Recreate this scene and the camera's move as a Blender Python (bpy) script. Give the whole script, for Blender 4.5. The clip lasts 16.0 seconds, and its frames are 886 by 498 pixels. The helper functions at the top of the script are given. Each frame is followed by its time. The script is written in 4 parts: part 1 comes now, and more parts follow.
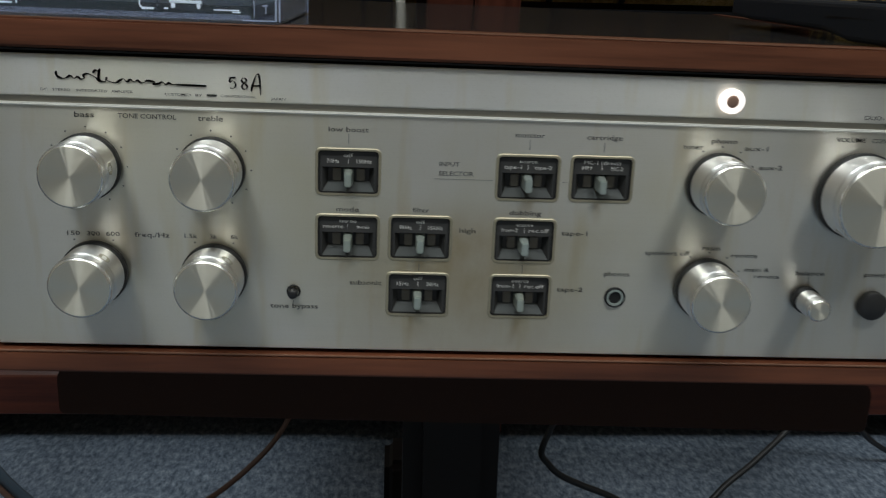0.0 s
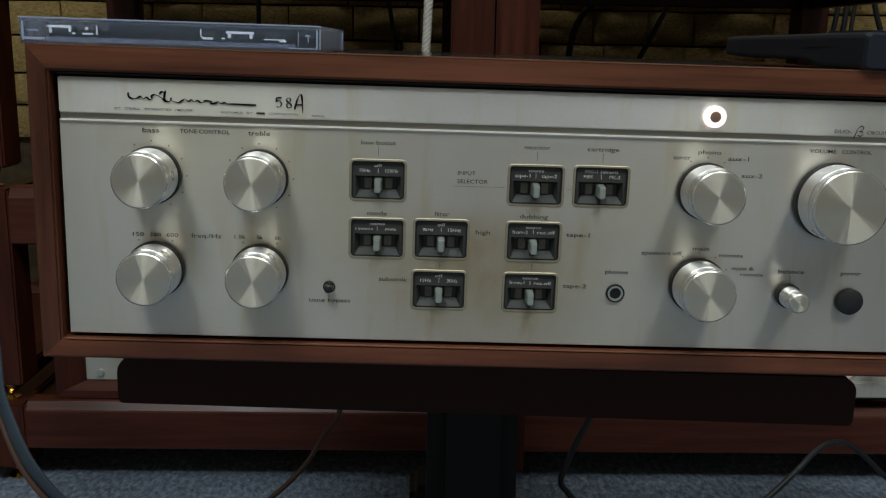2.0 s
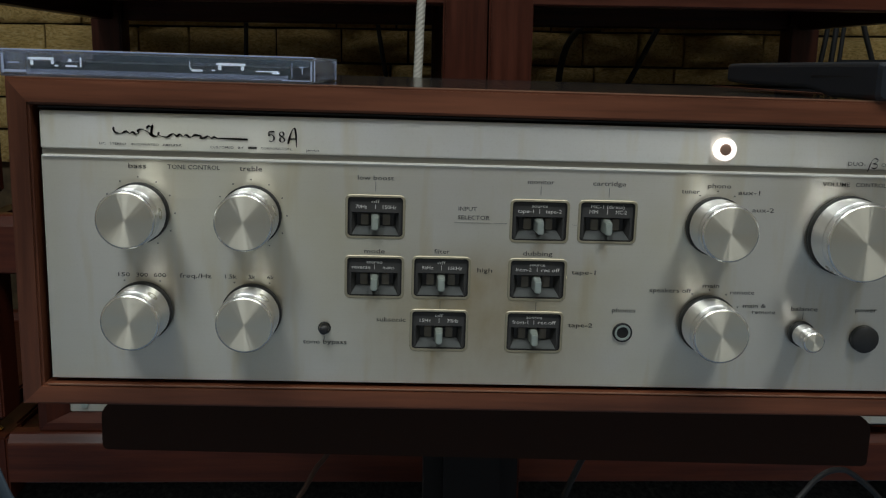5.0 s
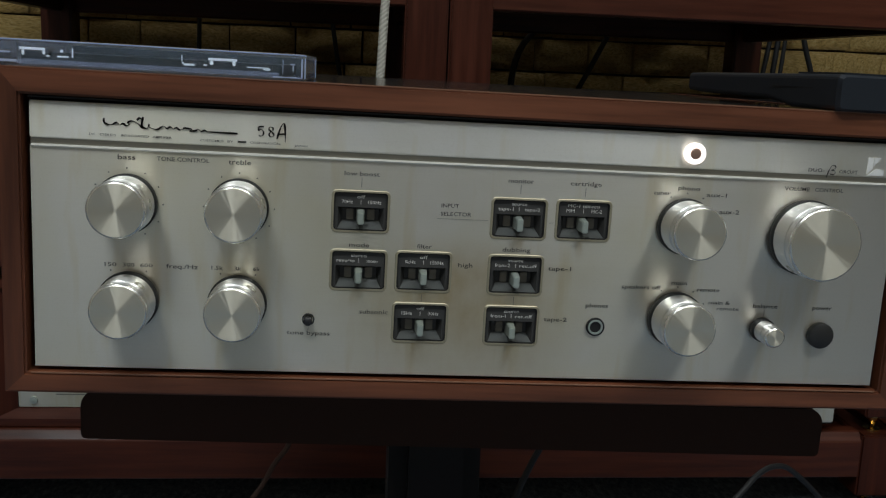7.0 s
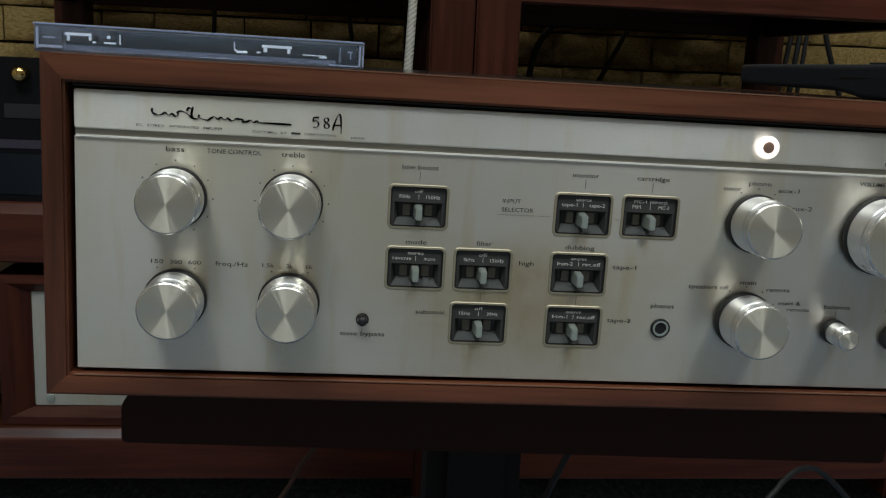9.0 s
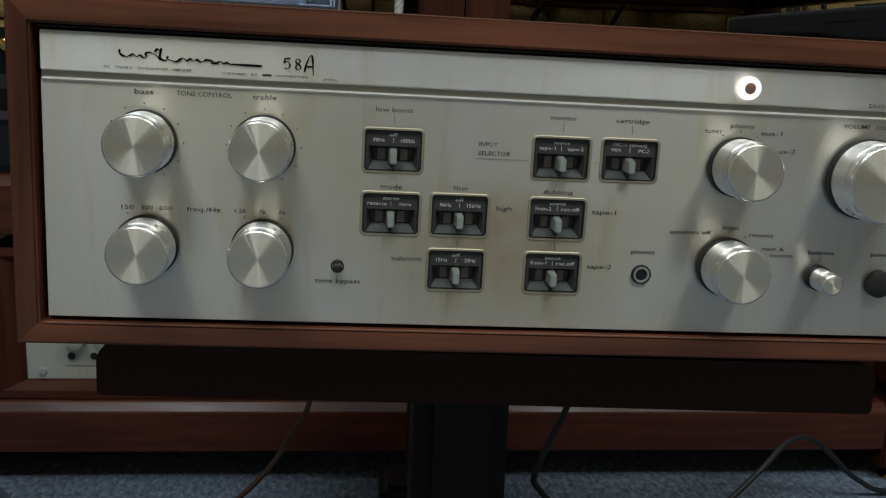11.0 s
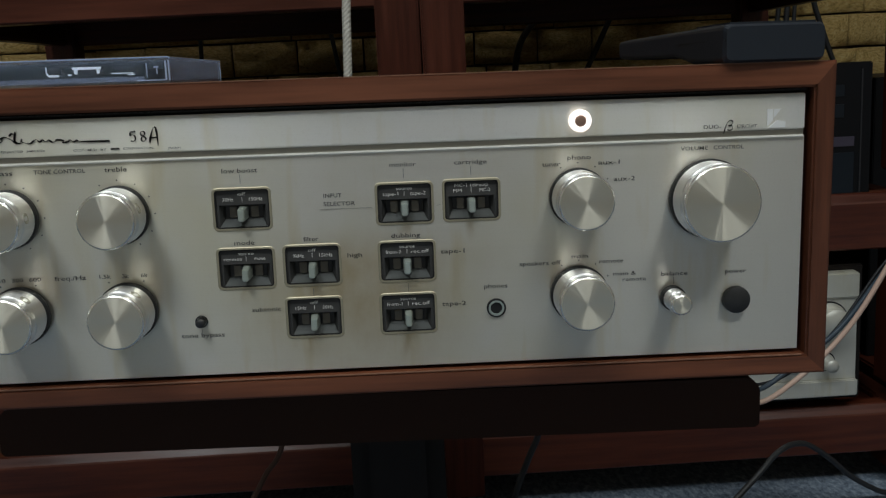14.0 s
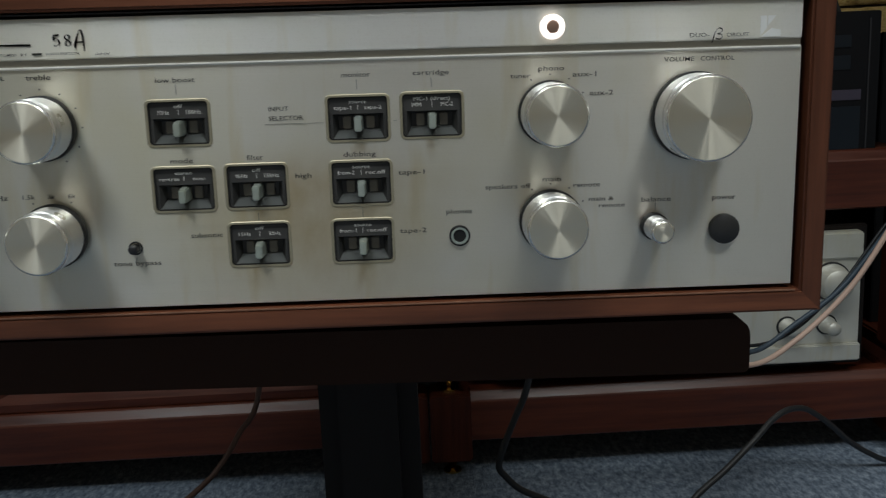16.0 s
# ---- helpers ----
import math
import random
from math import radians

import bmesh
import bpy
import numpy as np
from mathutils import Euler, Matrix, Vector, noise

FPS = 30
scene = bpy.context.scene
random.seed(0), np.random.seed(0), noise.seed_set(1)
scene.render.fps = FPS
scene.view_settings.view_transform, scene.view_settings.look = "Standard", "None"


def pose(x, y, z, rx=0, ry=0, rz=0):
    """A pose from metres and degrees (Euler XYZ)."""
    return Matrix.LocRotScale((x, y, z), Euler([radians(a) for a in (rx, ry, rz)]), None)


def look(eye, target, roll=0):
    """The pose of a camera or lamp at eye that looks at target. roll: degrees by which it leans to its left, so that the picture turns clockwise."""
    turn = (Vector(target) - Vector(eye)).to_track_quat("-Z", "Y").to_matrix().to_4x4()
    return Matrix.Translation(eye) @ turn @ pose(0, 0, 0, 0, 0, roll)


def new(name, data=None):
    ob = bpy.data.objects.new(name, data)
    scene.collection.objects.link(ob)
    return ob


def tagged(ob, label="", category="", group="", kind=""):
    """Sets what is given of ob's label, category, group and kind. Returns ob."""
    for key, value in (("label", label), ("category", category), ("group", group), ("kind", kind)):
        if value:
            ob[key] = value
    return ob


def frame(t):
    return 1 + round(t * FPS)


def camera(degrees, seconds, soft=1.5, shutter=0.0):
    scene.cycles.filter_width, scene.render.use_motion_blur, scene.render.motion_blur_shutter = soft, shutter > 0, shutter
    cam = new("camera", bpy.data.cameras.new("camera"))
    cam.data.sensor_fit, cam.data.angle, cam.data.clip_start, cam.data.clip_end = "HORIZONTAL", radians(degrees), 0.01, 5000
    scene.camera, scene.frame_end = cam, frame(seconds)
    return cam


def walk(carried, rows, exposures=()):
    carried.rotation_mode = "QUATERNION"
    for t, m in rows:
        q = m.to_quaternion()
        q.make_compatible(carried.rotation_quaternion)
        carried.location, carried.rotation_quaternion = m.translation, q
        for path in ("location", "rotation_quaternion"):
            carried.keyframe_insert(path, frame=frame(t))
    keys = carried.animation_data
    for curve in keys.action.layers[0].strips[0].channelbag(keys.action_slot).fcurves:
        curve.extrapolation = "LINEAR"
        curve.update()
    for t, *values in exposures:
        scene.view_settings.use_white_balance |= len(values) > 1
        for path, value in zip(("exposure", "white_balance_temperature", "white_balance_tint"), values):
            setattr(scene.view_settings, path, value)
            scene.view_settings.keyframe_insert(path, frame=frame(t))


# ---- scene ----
cam = camera(50.4, 16.0, soft=1.2, shutter=0.2)
PATH = [
    (0, (-0.0374, -0.4030, 0.5711), (0.0657, 1.5140, 0.0074), 1.46),
    (0.5, (-0.0054, -0.4800, 0.5756), (0.0728, 1.4360, 0.0093), 1.26),
    (1, (-0.0085, -0.5140, 0.5647), (0.0305, 1.4200, 0.0570), 0.77),
    (1.5, (-0.0195, -0.5030, 0.5658), (0.0152, 1.4420, 0.1012), 0.67),
    (2, (-0.0357, -0.4640, 0.5531), (0.0096, 1.4900, 0.1293), 0.98),
    (2.5, (-0.0416, -0.4640, 0.5622), (0.0069, 1.4910, 0.1434), 1.08),
    (3, (-0.0365, -0.5080, 0.5641), (0.0165, 1.4420, 0.1232), 0.68),
    (3.5, (-0.0476, -0.5400, 0.5583), (0.0299, 1.4150, 0.1460), 0.58),
    (4, (-0.0426, -0.4810, 0.5612), (0.0373, 1.4800, 0.1719), 0.58),
    (4.2, (-0.0397, -0.4380, 0.5551), (0.0276, 1.5270, 0.1900), 0.69),
    (6.3, (-0.0635, -0.4580, 0.5655), (0.0989, 1.4910, 0.1429), 2.68),
    (6.5, (-0.0677, -0.4590, 0.5566), (0.1273, 1.4940, 0.1715), 2.59),
    (7, (-0.0636, -0.4570, 0.5575), (0.1375, 1.4970, 0.1803), 2.39),
    (7.5, (-0.0557, -0.4590, 0.5514), (0.1586, 1.4960, 0.1890), 2.19),
    (8, (-0.0746, -0.4480, 0.5577), (0.1342, 1.5020, 0.1634), 1.89),
    (10.3, (-0.0929, -0.4290, 0.5400), (0.0913, 1.5280, 0.1690), 3.59),
    (10.5, (-0.0910, -0.4280, 0.5380), (0.0990, 1.5250, 0.1489), 3.29),
    (11, (-0.0760, -0.4320, 0.5327), (0.1175, 1.5160, 0.1206), 2.19),
    (11.5, (-0.0680, -0.4380, 0.5366), (0.1277, 1.5110, 0.1335), 1.59),
    (12, (-0.0291, -0.4320, 0.5290), (0.1208, 1.5250, 0.1416), 0.79),
    (12.5, (-0.0013, -0.4230, 0.5155), (0.1358, 1.5360, 0.1363), 0.39),
    (13, (0.0469, -0.4230, 0.5268), (0.1650, 1.5390, 0.1539), -1.91),
    (13.5, (0.0399, -0.4390, 0.5269), (0.1312, 1.5260, 0.1654), -2.81),
    (14, (0.0232, -0.4550, 0.5462), (0.0885, 1.5110, 0.1811), -2.91),
    (14.5, (0.0204, -0.4480, 0.5572), (0.0783, 1.5130, 0.1712), -2.52),
    (15, (0.0211, -0.4320, 0.5422), (0.0837, 1.5250, 0.1322), -2.22),
    (15.5, (0.0168, -0.4360, 0.5193), (0.0683, 1.5200, 0.1054), -2.32),
    (16, (0.0447, -0.4190, 0.5128), (0.0952, 1.5380, 0.1010), -2.62),
]
walk(cam, [(t, look(eye, target, roll)) for t, eye, target, roll in PATH])

# ---- light ----
world = bpy.data.worlds.new("room_air")
scene.world = world
world.use_nodes = True
world.node_tree.nodes["Background"].inputs["Color"].default_value = (0.6, 0.7, 0.8, 1)
world.node_tree.nodes["Background"].inputs["Strength"].default_value = 0.05


def assumed_lamp(name, eye, target, w, h, watts, colour):
    data = bpy.data.lights.new(name, "AREA")
    data.shape, data.size, data.size_y, data.energy, data.color = "RECTANGLE", w, h, watts, colour
    ob = new(name, data)
    ob.matrix_world = look(eye, target)
    return ob


LAMPS = 0.83
assumed_lamp("assumed_lamp", (0.85, -1.00, 2.6), (0.80, -0.85, 0), 0.34, 0.8, 12.5 * LAMPS, (0.94, 0.99, 0.96))
assumed_lamp("assumed_lamp", (-0.75, -1.00, 2.6), (-0.70, -0.85, 0), 0.6, 1.0, 18.5 * LAMPS, (0.90, 0.98, 1.0))
assumed_lamp("assumed_lamp", (0.05, -1.30, 2.6), (0.05, -1.1, 0), 2.6, 0.28, 27.5 * LAMPS, (0.92, 0.98, 1.0))
# Weak unseen lamp added over the racks to lift rail tops and stones.
assumed_lamp("assumed_lamp", (0.05, 0.75, 2.6), (0.05, 0.75, 0), 2.2, 0.3, 4.5 * LAMPS, (0.95, 0.98, 1.0))


# ---- materials ----
def material(name, base, rough=0.5, metal=0.0):
    m = bpy.data.materials.new(name)
    m.use_nodes = True
    b = m.node_tree.nodes["Principled BSDF"]
    b.inputs["Base Color"].default_value = (*base, 1)
    b.inputs["Roughness"].default_value = rough
    b.inputs["Metallic"].default_value = metal
    return m, m.node_tree.nodes, m.node_tree.links, b


def noise_map(nodes, links, scale, stretch=(1, 1, 1), detail=4.0, rough=0.55, per_object=False):
    tc, mp, nz = nodes.new("ShaderNodeTexCoord"), nodes.new("ShaderNodeMapping"), nodes.new("ShaderNodeTexNoise")
    mp.inputs["Scale"].default_value = stretch
    nz.inputs["Scale"].default_value, nz.inputs["Detail"].default_value, nz.inputs["Roughness"].default_value = scale, detail, rough
    links.new(tc.outputs["Object"], mp.inputs["Vector"])
    if per_object:
        info = nodes.new("ShaderNodeObjectInfo")
        sc = nodes.new("ShaderNodeMath")
        sc.operation = "MULTIPLY"
        sc.inputs[1].default_value = 37.0
        links.new(info.outputs["Random"], sc.inputs[0])
        links.new(sc.outputs[0], mp.inputs["Location"])
    links.new(mp.outputs[0], nz.inputs["Vector"])
    return nz


def ramp(nodes, links, src, stops):
    r = nodes.new("ShaderNodeValToRGB")
    e = r.color_ramp.elements
    while len(e) < len(stops):
        e.new(0.5)
    for el, (p, c) in zip(e, stops):
        el.position, el.color = p, (*c, 1) if len(c) == 3 else c
    links.new(src, r.inputs[0])
    return r


def bump(nodes, links, src, b, strength, dist):
    n = nodes.new("ShaderNodeBump")
    n.inputs["Strength"].default_value, n.inputs["Distance"].default_value = strength, dist
    links.new(src, n.inputs["Height"])
    links.new(n.outputs[0], b.inputs["Normal"])


def wood(name, dark, light, along, rough, gloss_var=0.08, shine=0.5):
    """along: the axis of the grain."""
    m, n, l, b = material(name, light, rough)
    b.inputs["Specular IOR Level"].default_value = shine
    st = [38.0, 38.0, 38.0]
    st[along] = 2.2
    g = noise_map(n, l, 3.2, tuple(st), 6.0, 0.62, True)
    wide = noise_map(n, l, 5.0, (1, 1, 1), 2.0, 0.5, True)
    mix = n.new("ShaderNodeMath")
    mix.operation = "MULTIPLY_ADD"
    mix.inputs[1].default_value, mix.inputs[2].default_value = 0.4, -0.2
    l.new(wide.outputs[0], mix.inputs[0])
    add = n.new("ShaderNodeMath")
    l.new(g.outputs[0], add.inputs[0])
    l.new(mix.outputs[0], add.inputs[1])
    r = ramp(n, l, add.outputs[0], [(0.33, dark), (0.52, tuple((a + c) / 2 for a, c in zip(dark, light))), (0.72, light)])
    l.new(r.outputs[0], b.inputs["Base Color"])
    rr = ramp(n, l, g.outputs[0], [(0.3, (rough - gloss_var,) * 3), (0.7, (rough + gloss_var,) * 3)])
    l.new(rr.outputs[0], b.inputs["Roughness"])
    bump(n, l, g.outputs[0], b, 0.12, 0.0006)
    if rough < 0.35:
        b.inputs["Coat Weight"].default_value, b.inputs["Coat Roughness"].default_value = 0.45, 0.14
    return m


WOOD_X = wood("walnut_along_x", (0.090, 0.028, 0.013), (0.225, 0.074, 0.034), 0, 0.42)
WOOD_Z = wood("walnut_along_z", (0.062, 0.019, 0.009), (0.16, 0.052, 0.024), 2, 0.40)
RACK_X = wood("mahogany_along_x", (0.050, 0.0105, 0.005), (0.110, 0.0260, 0.011), 0, 0.36, shine=0.45)
RACK_Z = wood("mahogany_along_z", (0.040, 0.0085, 0.0042), (0.088, 0.0205, 0.0090), 2, 0.40, shine=0.32)
RACK_Y = wood("mahogany_along_y", (0.040, 0.0085, 0.0042), (0.088, 0.0205, 0.0090), 1, 0.40, shine=0.32)


def stained_and_shaded(n, l, last, stains_and_shade):
    """Brown runs below openings and a broad dimming patch: (x, top, half width, length, depth of colour) in the panel's
    own metres.
    """
    tc, sep = n.new("ShaderNodeTexCoord"), n.new("ShaderNodeSeparateXYZ")
    wob, shift = noise_map(n, l, 90.0, (1, 1, 0.5), 3.0), n.new("ShaderNodeMath")
    shift.operation = "MULTIPLY_ADD"
    shift.inputs[1].default_value = 0.012
    l.new(tc.outputs["Object"], sep.inputs[0])
    l.new(wob.outputs[0], shift.inputs[0])
    l.new(sep.outputs[0], shift.inputs[2])
    patch = noise_map(n, l, 55.0, (1, 1, 0.6), 4.0)
    for x, top, half, length, strength in stains_and_shade:
        off, far = n.new("ShaderNodeMath"), n.new("ShaderNodeMath")
        off.operation, far.operation = "SUBTRACT", "ABSOLUTE"
        off.inputs[1].default_value = x + 0.006
        l.new(shift.outputs[0], off.inputs[0])
        l.new(off.outputs[0], far.inputs[0])
        across, down, up = (n.new("ShaderNodeMapRange") for _ in range(3))
        for node, a, b, c, d in ((across, 0.0, half, strength, 0.0), (down, top - length, top, 0.0, 1.0), (up, top, top + 0.003 + 0.3 * length, 1.0, 0.0)):
            node.interpolation_type = "SMOOTHSTEP"
            for k, val in zip(("From Min", "From Max", "To Min", "To Max"), (a, b, c, d)):
                node.inputs[k].default_value = val
        l.new(far.outputs[0], across.inputs["Value"])
        l.new(sep.outputs[2], down.inputs["Value"])
        l.new(sep.outputs[2], up.inputs["Value"])
        fac = across.outputs[0]
        for other in (down.outputs[0], up.outputs[0], patch.outputs[0]):
            mul = n.new("ShaderNodeMath")
            mul.operation = "MULTIPLY"
            l.new(fac, mul.inputs[0])
            l.new(other, mul.inputs[1])
            fac = mul.outputs[0]
        mm = n.new("ShaderNodeMix")
        mm.data_type, mm.blend_type = "RGBA", "MULTIPLY"
        mm.inputs[7].default_value = (0.62, 0.48, 0.25, 1)
        l.new(fac, mm.inputs[0])
        l.new(last, mm.inputs[6])
        last = mm.outputs[2]
    return last


def brushed(name, base, rough, metal, scale=(1.5, 60, 900), depth=0.00004, spread=0.0, stains_and_shade=()):
    m, n, l, b = material(name, base, rough, metal)
    g = noise_map(n, l, 6.0, scale, 3.0, 0.6)
    wide = noise_map(n, l, 7.0, (1, 1, 0.7), 4.0, 0.6)
    r = ramp(n, l, wide.outputs[0], [(0.32, (base[0] * 0.93, base[1] * 0.91, base[2] * 0.78)), (0.52, base), (0.72, tuple(min(1, c * 1.05) for c in base))])
    streak = ramp(n, l, g.outputs[0], [(0.25, (0.975, 0.975, 0.975)), (0.75, (1.02, 1.02, 1.02))])
    speck = noise_map(n, l, 900.0, (1, 1, 1), 2.0, 0.7)
    grain = ramp(n, l, speck.outputs[0], [(0.28, (0.965, 0.96, 0.95)), (0.45, (1.0, 1.0, 1.0))])
    drip = noise_map(n, l, 1.0, (75, 1, 11), 3.0, 0.55)
    tarnish = ramp(n, l, drip.outputs[0], [(0.55, (1.0, 1.0, 1.0)), (0.78, (0.92, 0.87, 0.74))])
    last = r.outputs[0]
    for extra in (streak, grain, tarnish):
        mm = n.new("ShaderNodeMix")
        mm.data_type, mm.blend_type = "RGBA", "MULTIPLY"
        mm.inputs[0].default_value = 1.0
        l.new(last, mm.inputs[6])
        l.new(extra.outputs[0], mm.inputs[7])
        last = mm.outputs[2]
    if stains_and_shade:
        last = stained_and_shaded(n, l, last, stains_and_shade)
    l.new(last, b.inputs["Base Color"])
    rr = ramp(n, l, g.outputs[0], [(0.25, (rough - 0.06,) * 3), (0.75, (rough + 0.06,) * 3)])
    l.new(rr.outputs[0], b.inputs["Roughness"])
    bump(n, l, g.outputs[0], b, 0.12, depth)
    if spread:
        b.inputs["Anisotropic"].default_value = spread
        up = n.new("ShaderNodeCombineXYZ")
        up.inputs[2].default_value = 1.0
        l.new(up.outputs[0], b.inputs["Tangent"])
    return m


PANEL = brushed("champagne_aluminium", (0.85, 0.815, 0.73), 0.34, 0.96, spread=0.88, stains_and_shade=(
    # First entry: yellowing that also puts the lower panel's dimmer light into colour.
    (-0.006, 0.048, 0.080, 0.085, 1.25), (-0.0285, 0.0165, 0.0045, 0.016, 0.9), (0.0180, 0.0165, 0.0050, 0.016, 1.0),
    (0.0180, 0.0710, 0.0040, 0.010, 0.8), (0.0505, 0.0715, 0.0045, 0.012, 0.9), (-0.0600, 0.0425, 0.0040, 0.010, 0.6), (-0.0280, 0.0430, 0.0050, 0.010, 0.6)))
STRIP = brushed("pale_aluminium", (0.83, 0.81, 0.76), 0.41, 0.86, spread=0.9)
SILVER_UNIT = brushed("aged_silver_panel", (0.62, 0.61, 0.55), 0.45, 0.45)


def spun(name, base, rough, radial, metal=1.0):
    """Turned aluminium: rings on the face (radial) or round the side."""
    m, n, l, b = material(name, base, rough, metal)
    b.inputs["Anisotropic"].default_value = 0.88
    b.inputs["Anisotropic Rotation"].default_value = 0.25
    t = n.new("ShaderNodeTangent")
    t.direction_type, t.axis = "RADIAL", "Y"
    l.new(t.outputs[0], b.inputs["Tangent"])
    tc, sep, ln = n.new("ShaderNodeTexCoord"), n.new("ShaderNodeSeparateXYZ"), n.new("ShaderNodeVectorMath")
    l.new(tc.outputs["Object"], sep.inputs[0])
    flat_v = n.new("ShaderNodeCombineXYZ")
    l.new(sep.outputs[0], flat_v.inputs[0])
    l.new(sep.outputs[2], flat_v.inputs[2])
    ln.operation = "LENGTH"
    l.new(flat_v.outputs[0], ln.inputs[0])
    nz = n.new("ShaderNodeTexNoise")
    nz.noise_dimensions = "1D"
    nz.inputs["Scale"].default_value, nz.inputs["Detail"].default_value = 1500.0, 3.0
    l.new((ln.outputs["Value"] if radial else sep.outputs[1]), nz.inputs["W"])
    bump(n, l, nz.outputs[0], b, 0.15, 0.00006)
    if radial:
        ang, ray = n.new("ShaderNodeMath"), n.new("ShaderNodeTexNoise")
        ang.operation = "ARCTAN2"
        l.new(sep.outputs[2], ang.inputs[0])
        l.new(sep.outputs[0], ang.inputs[1])
        ray.noise_dimensions = "1D"
        ray.inputs["Scale"].default_value, ray.inputs["Detail"].default_value = 7.0, 1.0
        l.new(ang.outputs[0], ray.inputs["W"])
        turn = n.new("ShaderNodeMapRange")
        turn.inputs["From Min"].default_value, turn.inputs["From Max"].default_value = 0.25, 0.75
        turn.inputs["To Min"].default_value, turn.inputs["To Max"].default_value = 0.225, 0.275
        l.new(ray.outputs[0], turn.inputs["Value"])
        l.new(turn.outputs[0], b.inputs["Anisotropic Rotation"])
    return m


KNOB_FACE = spun("spun_aluminium_face", (0.95, 0.89, 0.74), 0.44, True, 0.9)
KNOB_SIDE = spun("turned_aluminium_side", (0.95, 0.945, 0.92), 0.40, False)
KNOB_EDGE = material("bright_cut_edge", (0.86, 0.85, 0.81), 0.25, 0.85)[0]
KNOB_DIMPLE = material("matt_dimple", (0.52, 0.49, 0.40), 0.5, 0.5)[0]
# Whiter than the panel: the chamfer's caught highlight is put into its colour.
CHAMFER_LIGHT = material("chamfer_highlight", (0.90, 0.89, 0.84), 0.4, 0.25)[0]
LIP = material("light_lip", (0.47, 0.42, 0.30), 0.42, 0.6)[0]
PLASTIC, n_, l_, b_ = material("charcoal_plastic", (0.035, 0.034, 0.033), 0.5)
nz_ = noise_map(n_, l_, 60, (1, 1, 1), 3)
l_.new(ramp(n_, l_, nz_.outputs[0], [(0.3, (0.045, 0.044, 0.042)), (0.75, (0.065, 0.063, 0.06))]).outputs[0], b_.inputs["Base Color"])
# Paler than the plate: light falling on the lower slope, put into colour.
LIT_SLOPE = material("lit_grey_slope", (0.19, 0.20, 0.195), 0.3)[0]
SLOT = material("slot_black", (0.012, 0.012, 0.012), 0.5)[0]
SHUTTER = material("slot_shutter", (0.24, 0.21, 0.165), 0.45)[0]
LEVER = brushed("lever_metal", (0.52, 0.58, 0.54), 0.3, 0.5, (1, 1, 1))
INK = material("black_ink", (0.035, 0.034, 0.03), 0.6)[0]
INK_SOFT = material("grey_ink", (0.20, 0.19, 0.17), 0.6)[0]
WHITE_INK = material("white_ink", (0.8, 0.79, 0.74), 0.6)[0]
RUBBER = material("black_rubber", (0.012, 0.012, 0.012), 0.55)[0]
BUTTON, n_, l_, b_ = material("soft_black_button", (0.028, 0.028, 0.028), 0.55)
GAP_SHADE = material("gap_shade_black", (0.008, 0.008, 0.008), 0.7)[0]
BLACK_METAL, n_, l_, b_ = material("black_painted_metal", (0.008, 0.0052, 0.004), 0.55)
b_.inputs["Specular IOR Level"].default_value = 0.25
nz_ = noise_map(n_, l_, 240, (1, 1, 1), 2)
bump(n_, l_, nz_.outputs[0], b_, 0.25, 0.0004)
SHELF_PAINT, n_, l_, b_ = material("brown_black_paint", (0.036, 0.017, 0.011), 0.55)
b_.inputs["Specular IOR Level"].default_value = 0.12
nz_ = noise_map(n_, l_, 240, (1, 1, 1), 2)
bump(n_, l_, nz_.outputs[0], b_, 0.25, 0.0004)
# Pale colour for wear and for the highlight along the wood edges.
WORN_LIT = material("worn_lit_wood_edge", (0.26, 0.13, 0.08), 0.4)[0]
TOP_METAL, n_, l_, b_ = material("dark_top_sheet", (0.022, 0.021, 0.021), 0.16, 0.0)
BLACK_FACE, n_, l_, b_ = material("black_fascia", (0.004, 0.004, 0.005), 0.55)
b_.inputs["Specular IOR Level"].default_value = 0.2
BLUE_DARK = material("dark_blue_window", (0.005, 0.009, 0.014), 0.3)[0]
GREY_DARK = material("dark_grey_trim", (0.022, 0.022, 0.024), 0.4)[0]
GOLD = material("polished_brass", (0.80, 0.55, 0.20), 0.18, 1.0)[0]
RING_GLOW, n_, l_, b_ = material("lit_ring", (1, 0.95, 0.9), 0.4)
b_.inputs["Emission Color"].default_value, b_.inputs["Emission Strength"].default_value = (1.0, 0.90, 0.84, 1), 1.25
RING_EYE = material("amber_eye", (0.30, 0.18, 0.13), 0.3)[0]
CLEAR, n_, l_, b_ = material("clear_polystyrene", (0.90, 0.93, 1.0), 0.06)
b_.inputs["Transmission Weight"].default_value, b_.inputs["IOR"].default_value = 1.0, 1.45
# Bluish tint gives the clear plastic a sheen through its colour.
HAZE, n_, l_, b_ = material("sheen_tinted_polystyrene", (0.66, 0.74, 0.92), 0.10)
b_.inputs["Transmission Weight"].default_value = 0.90
FROST, n_, l_, b_ = material("frosted_polystyrene", (0.66, 0.74, 0.86), 0.16)
b_.inputs["Transmission Weight"].default_value = 0.86
TRAY = material("dark_disc_tray", (0.025, 0.035, 0.04), 0.3)[0]
REMOTE_MAT, n_, l_, b_ = material("slate_plastic", (0.014, 0.019, 0.027), 0.45)
nz_ = noise_map(n_, l_, 500, (1, 1, 1), 2)
bump(n_, l_, nz_.outputs[0], b_, 0.15, 0.0003)
CORD_WHITE, n_, l_, b_ = material("white_cord", (0.62, 0.60, 0.53), 0.6)
wv = n_.new("ShaderNodeTexWave")
tc_, mp_ = n_.new("ShaderNodeTexCoord"), n_.new("ShaderNodeMapping")
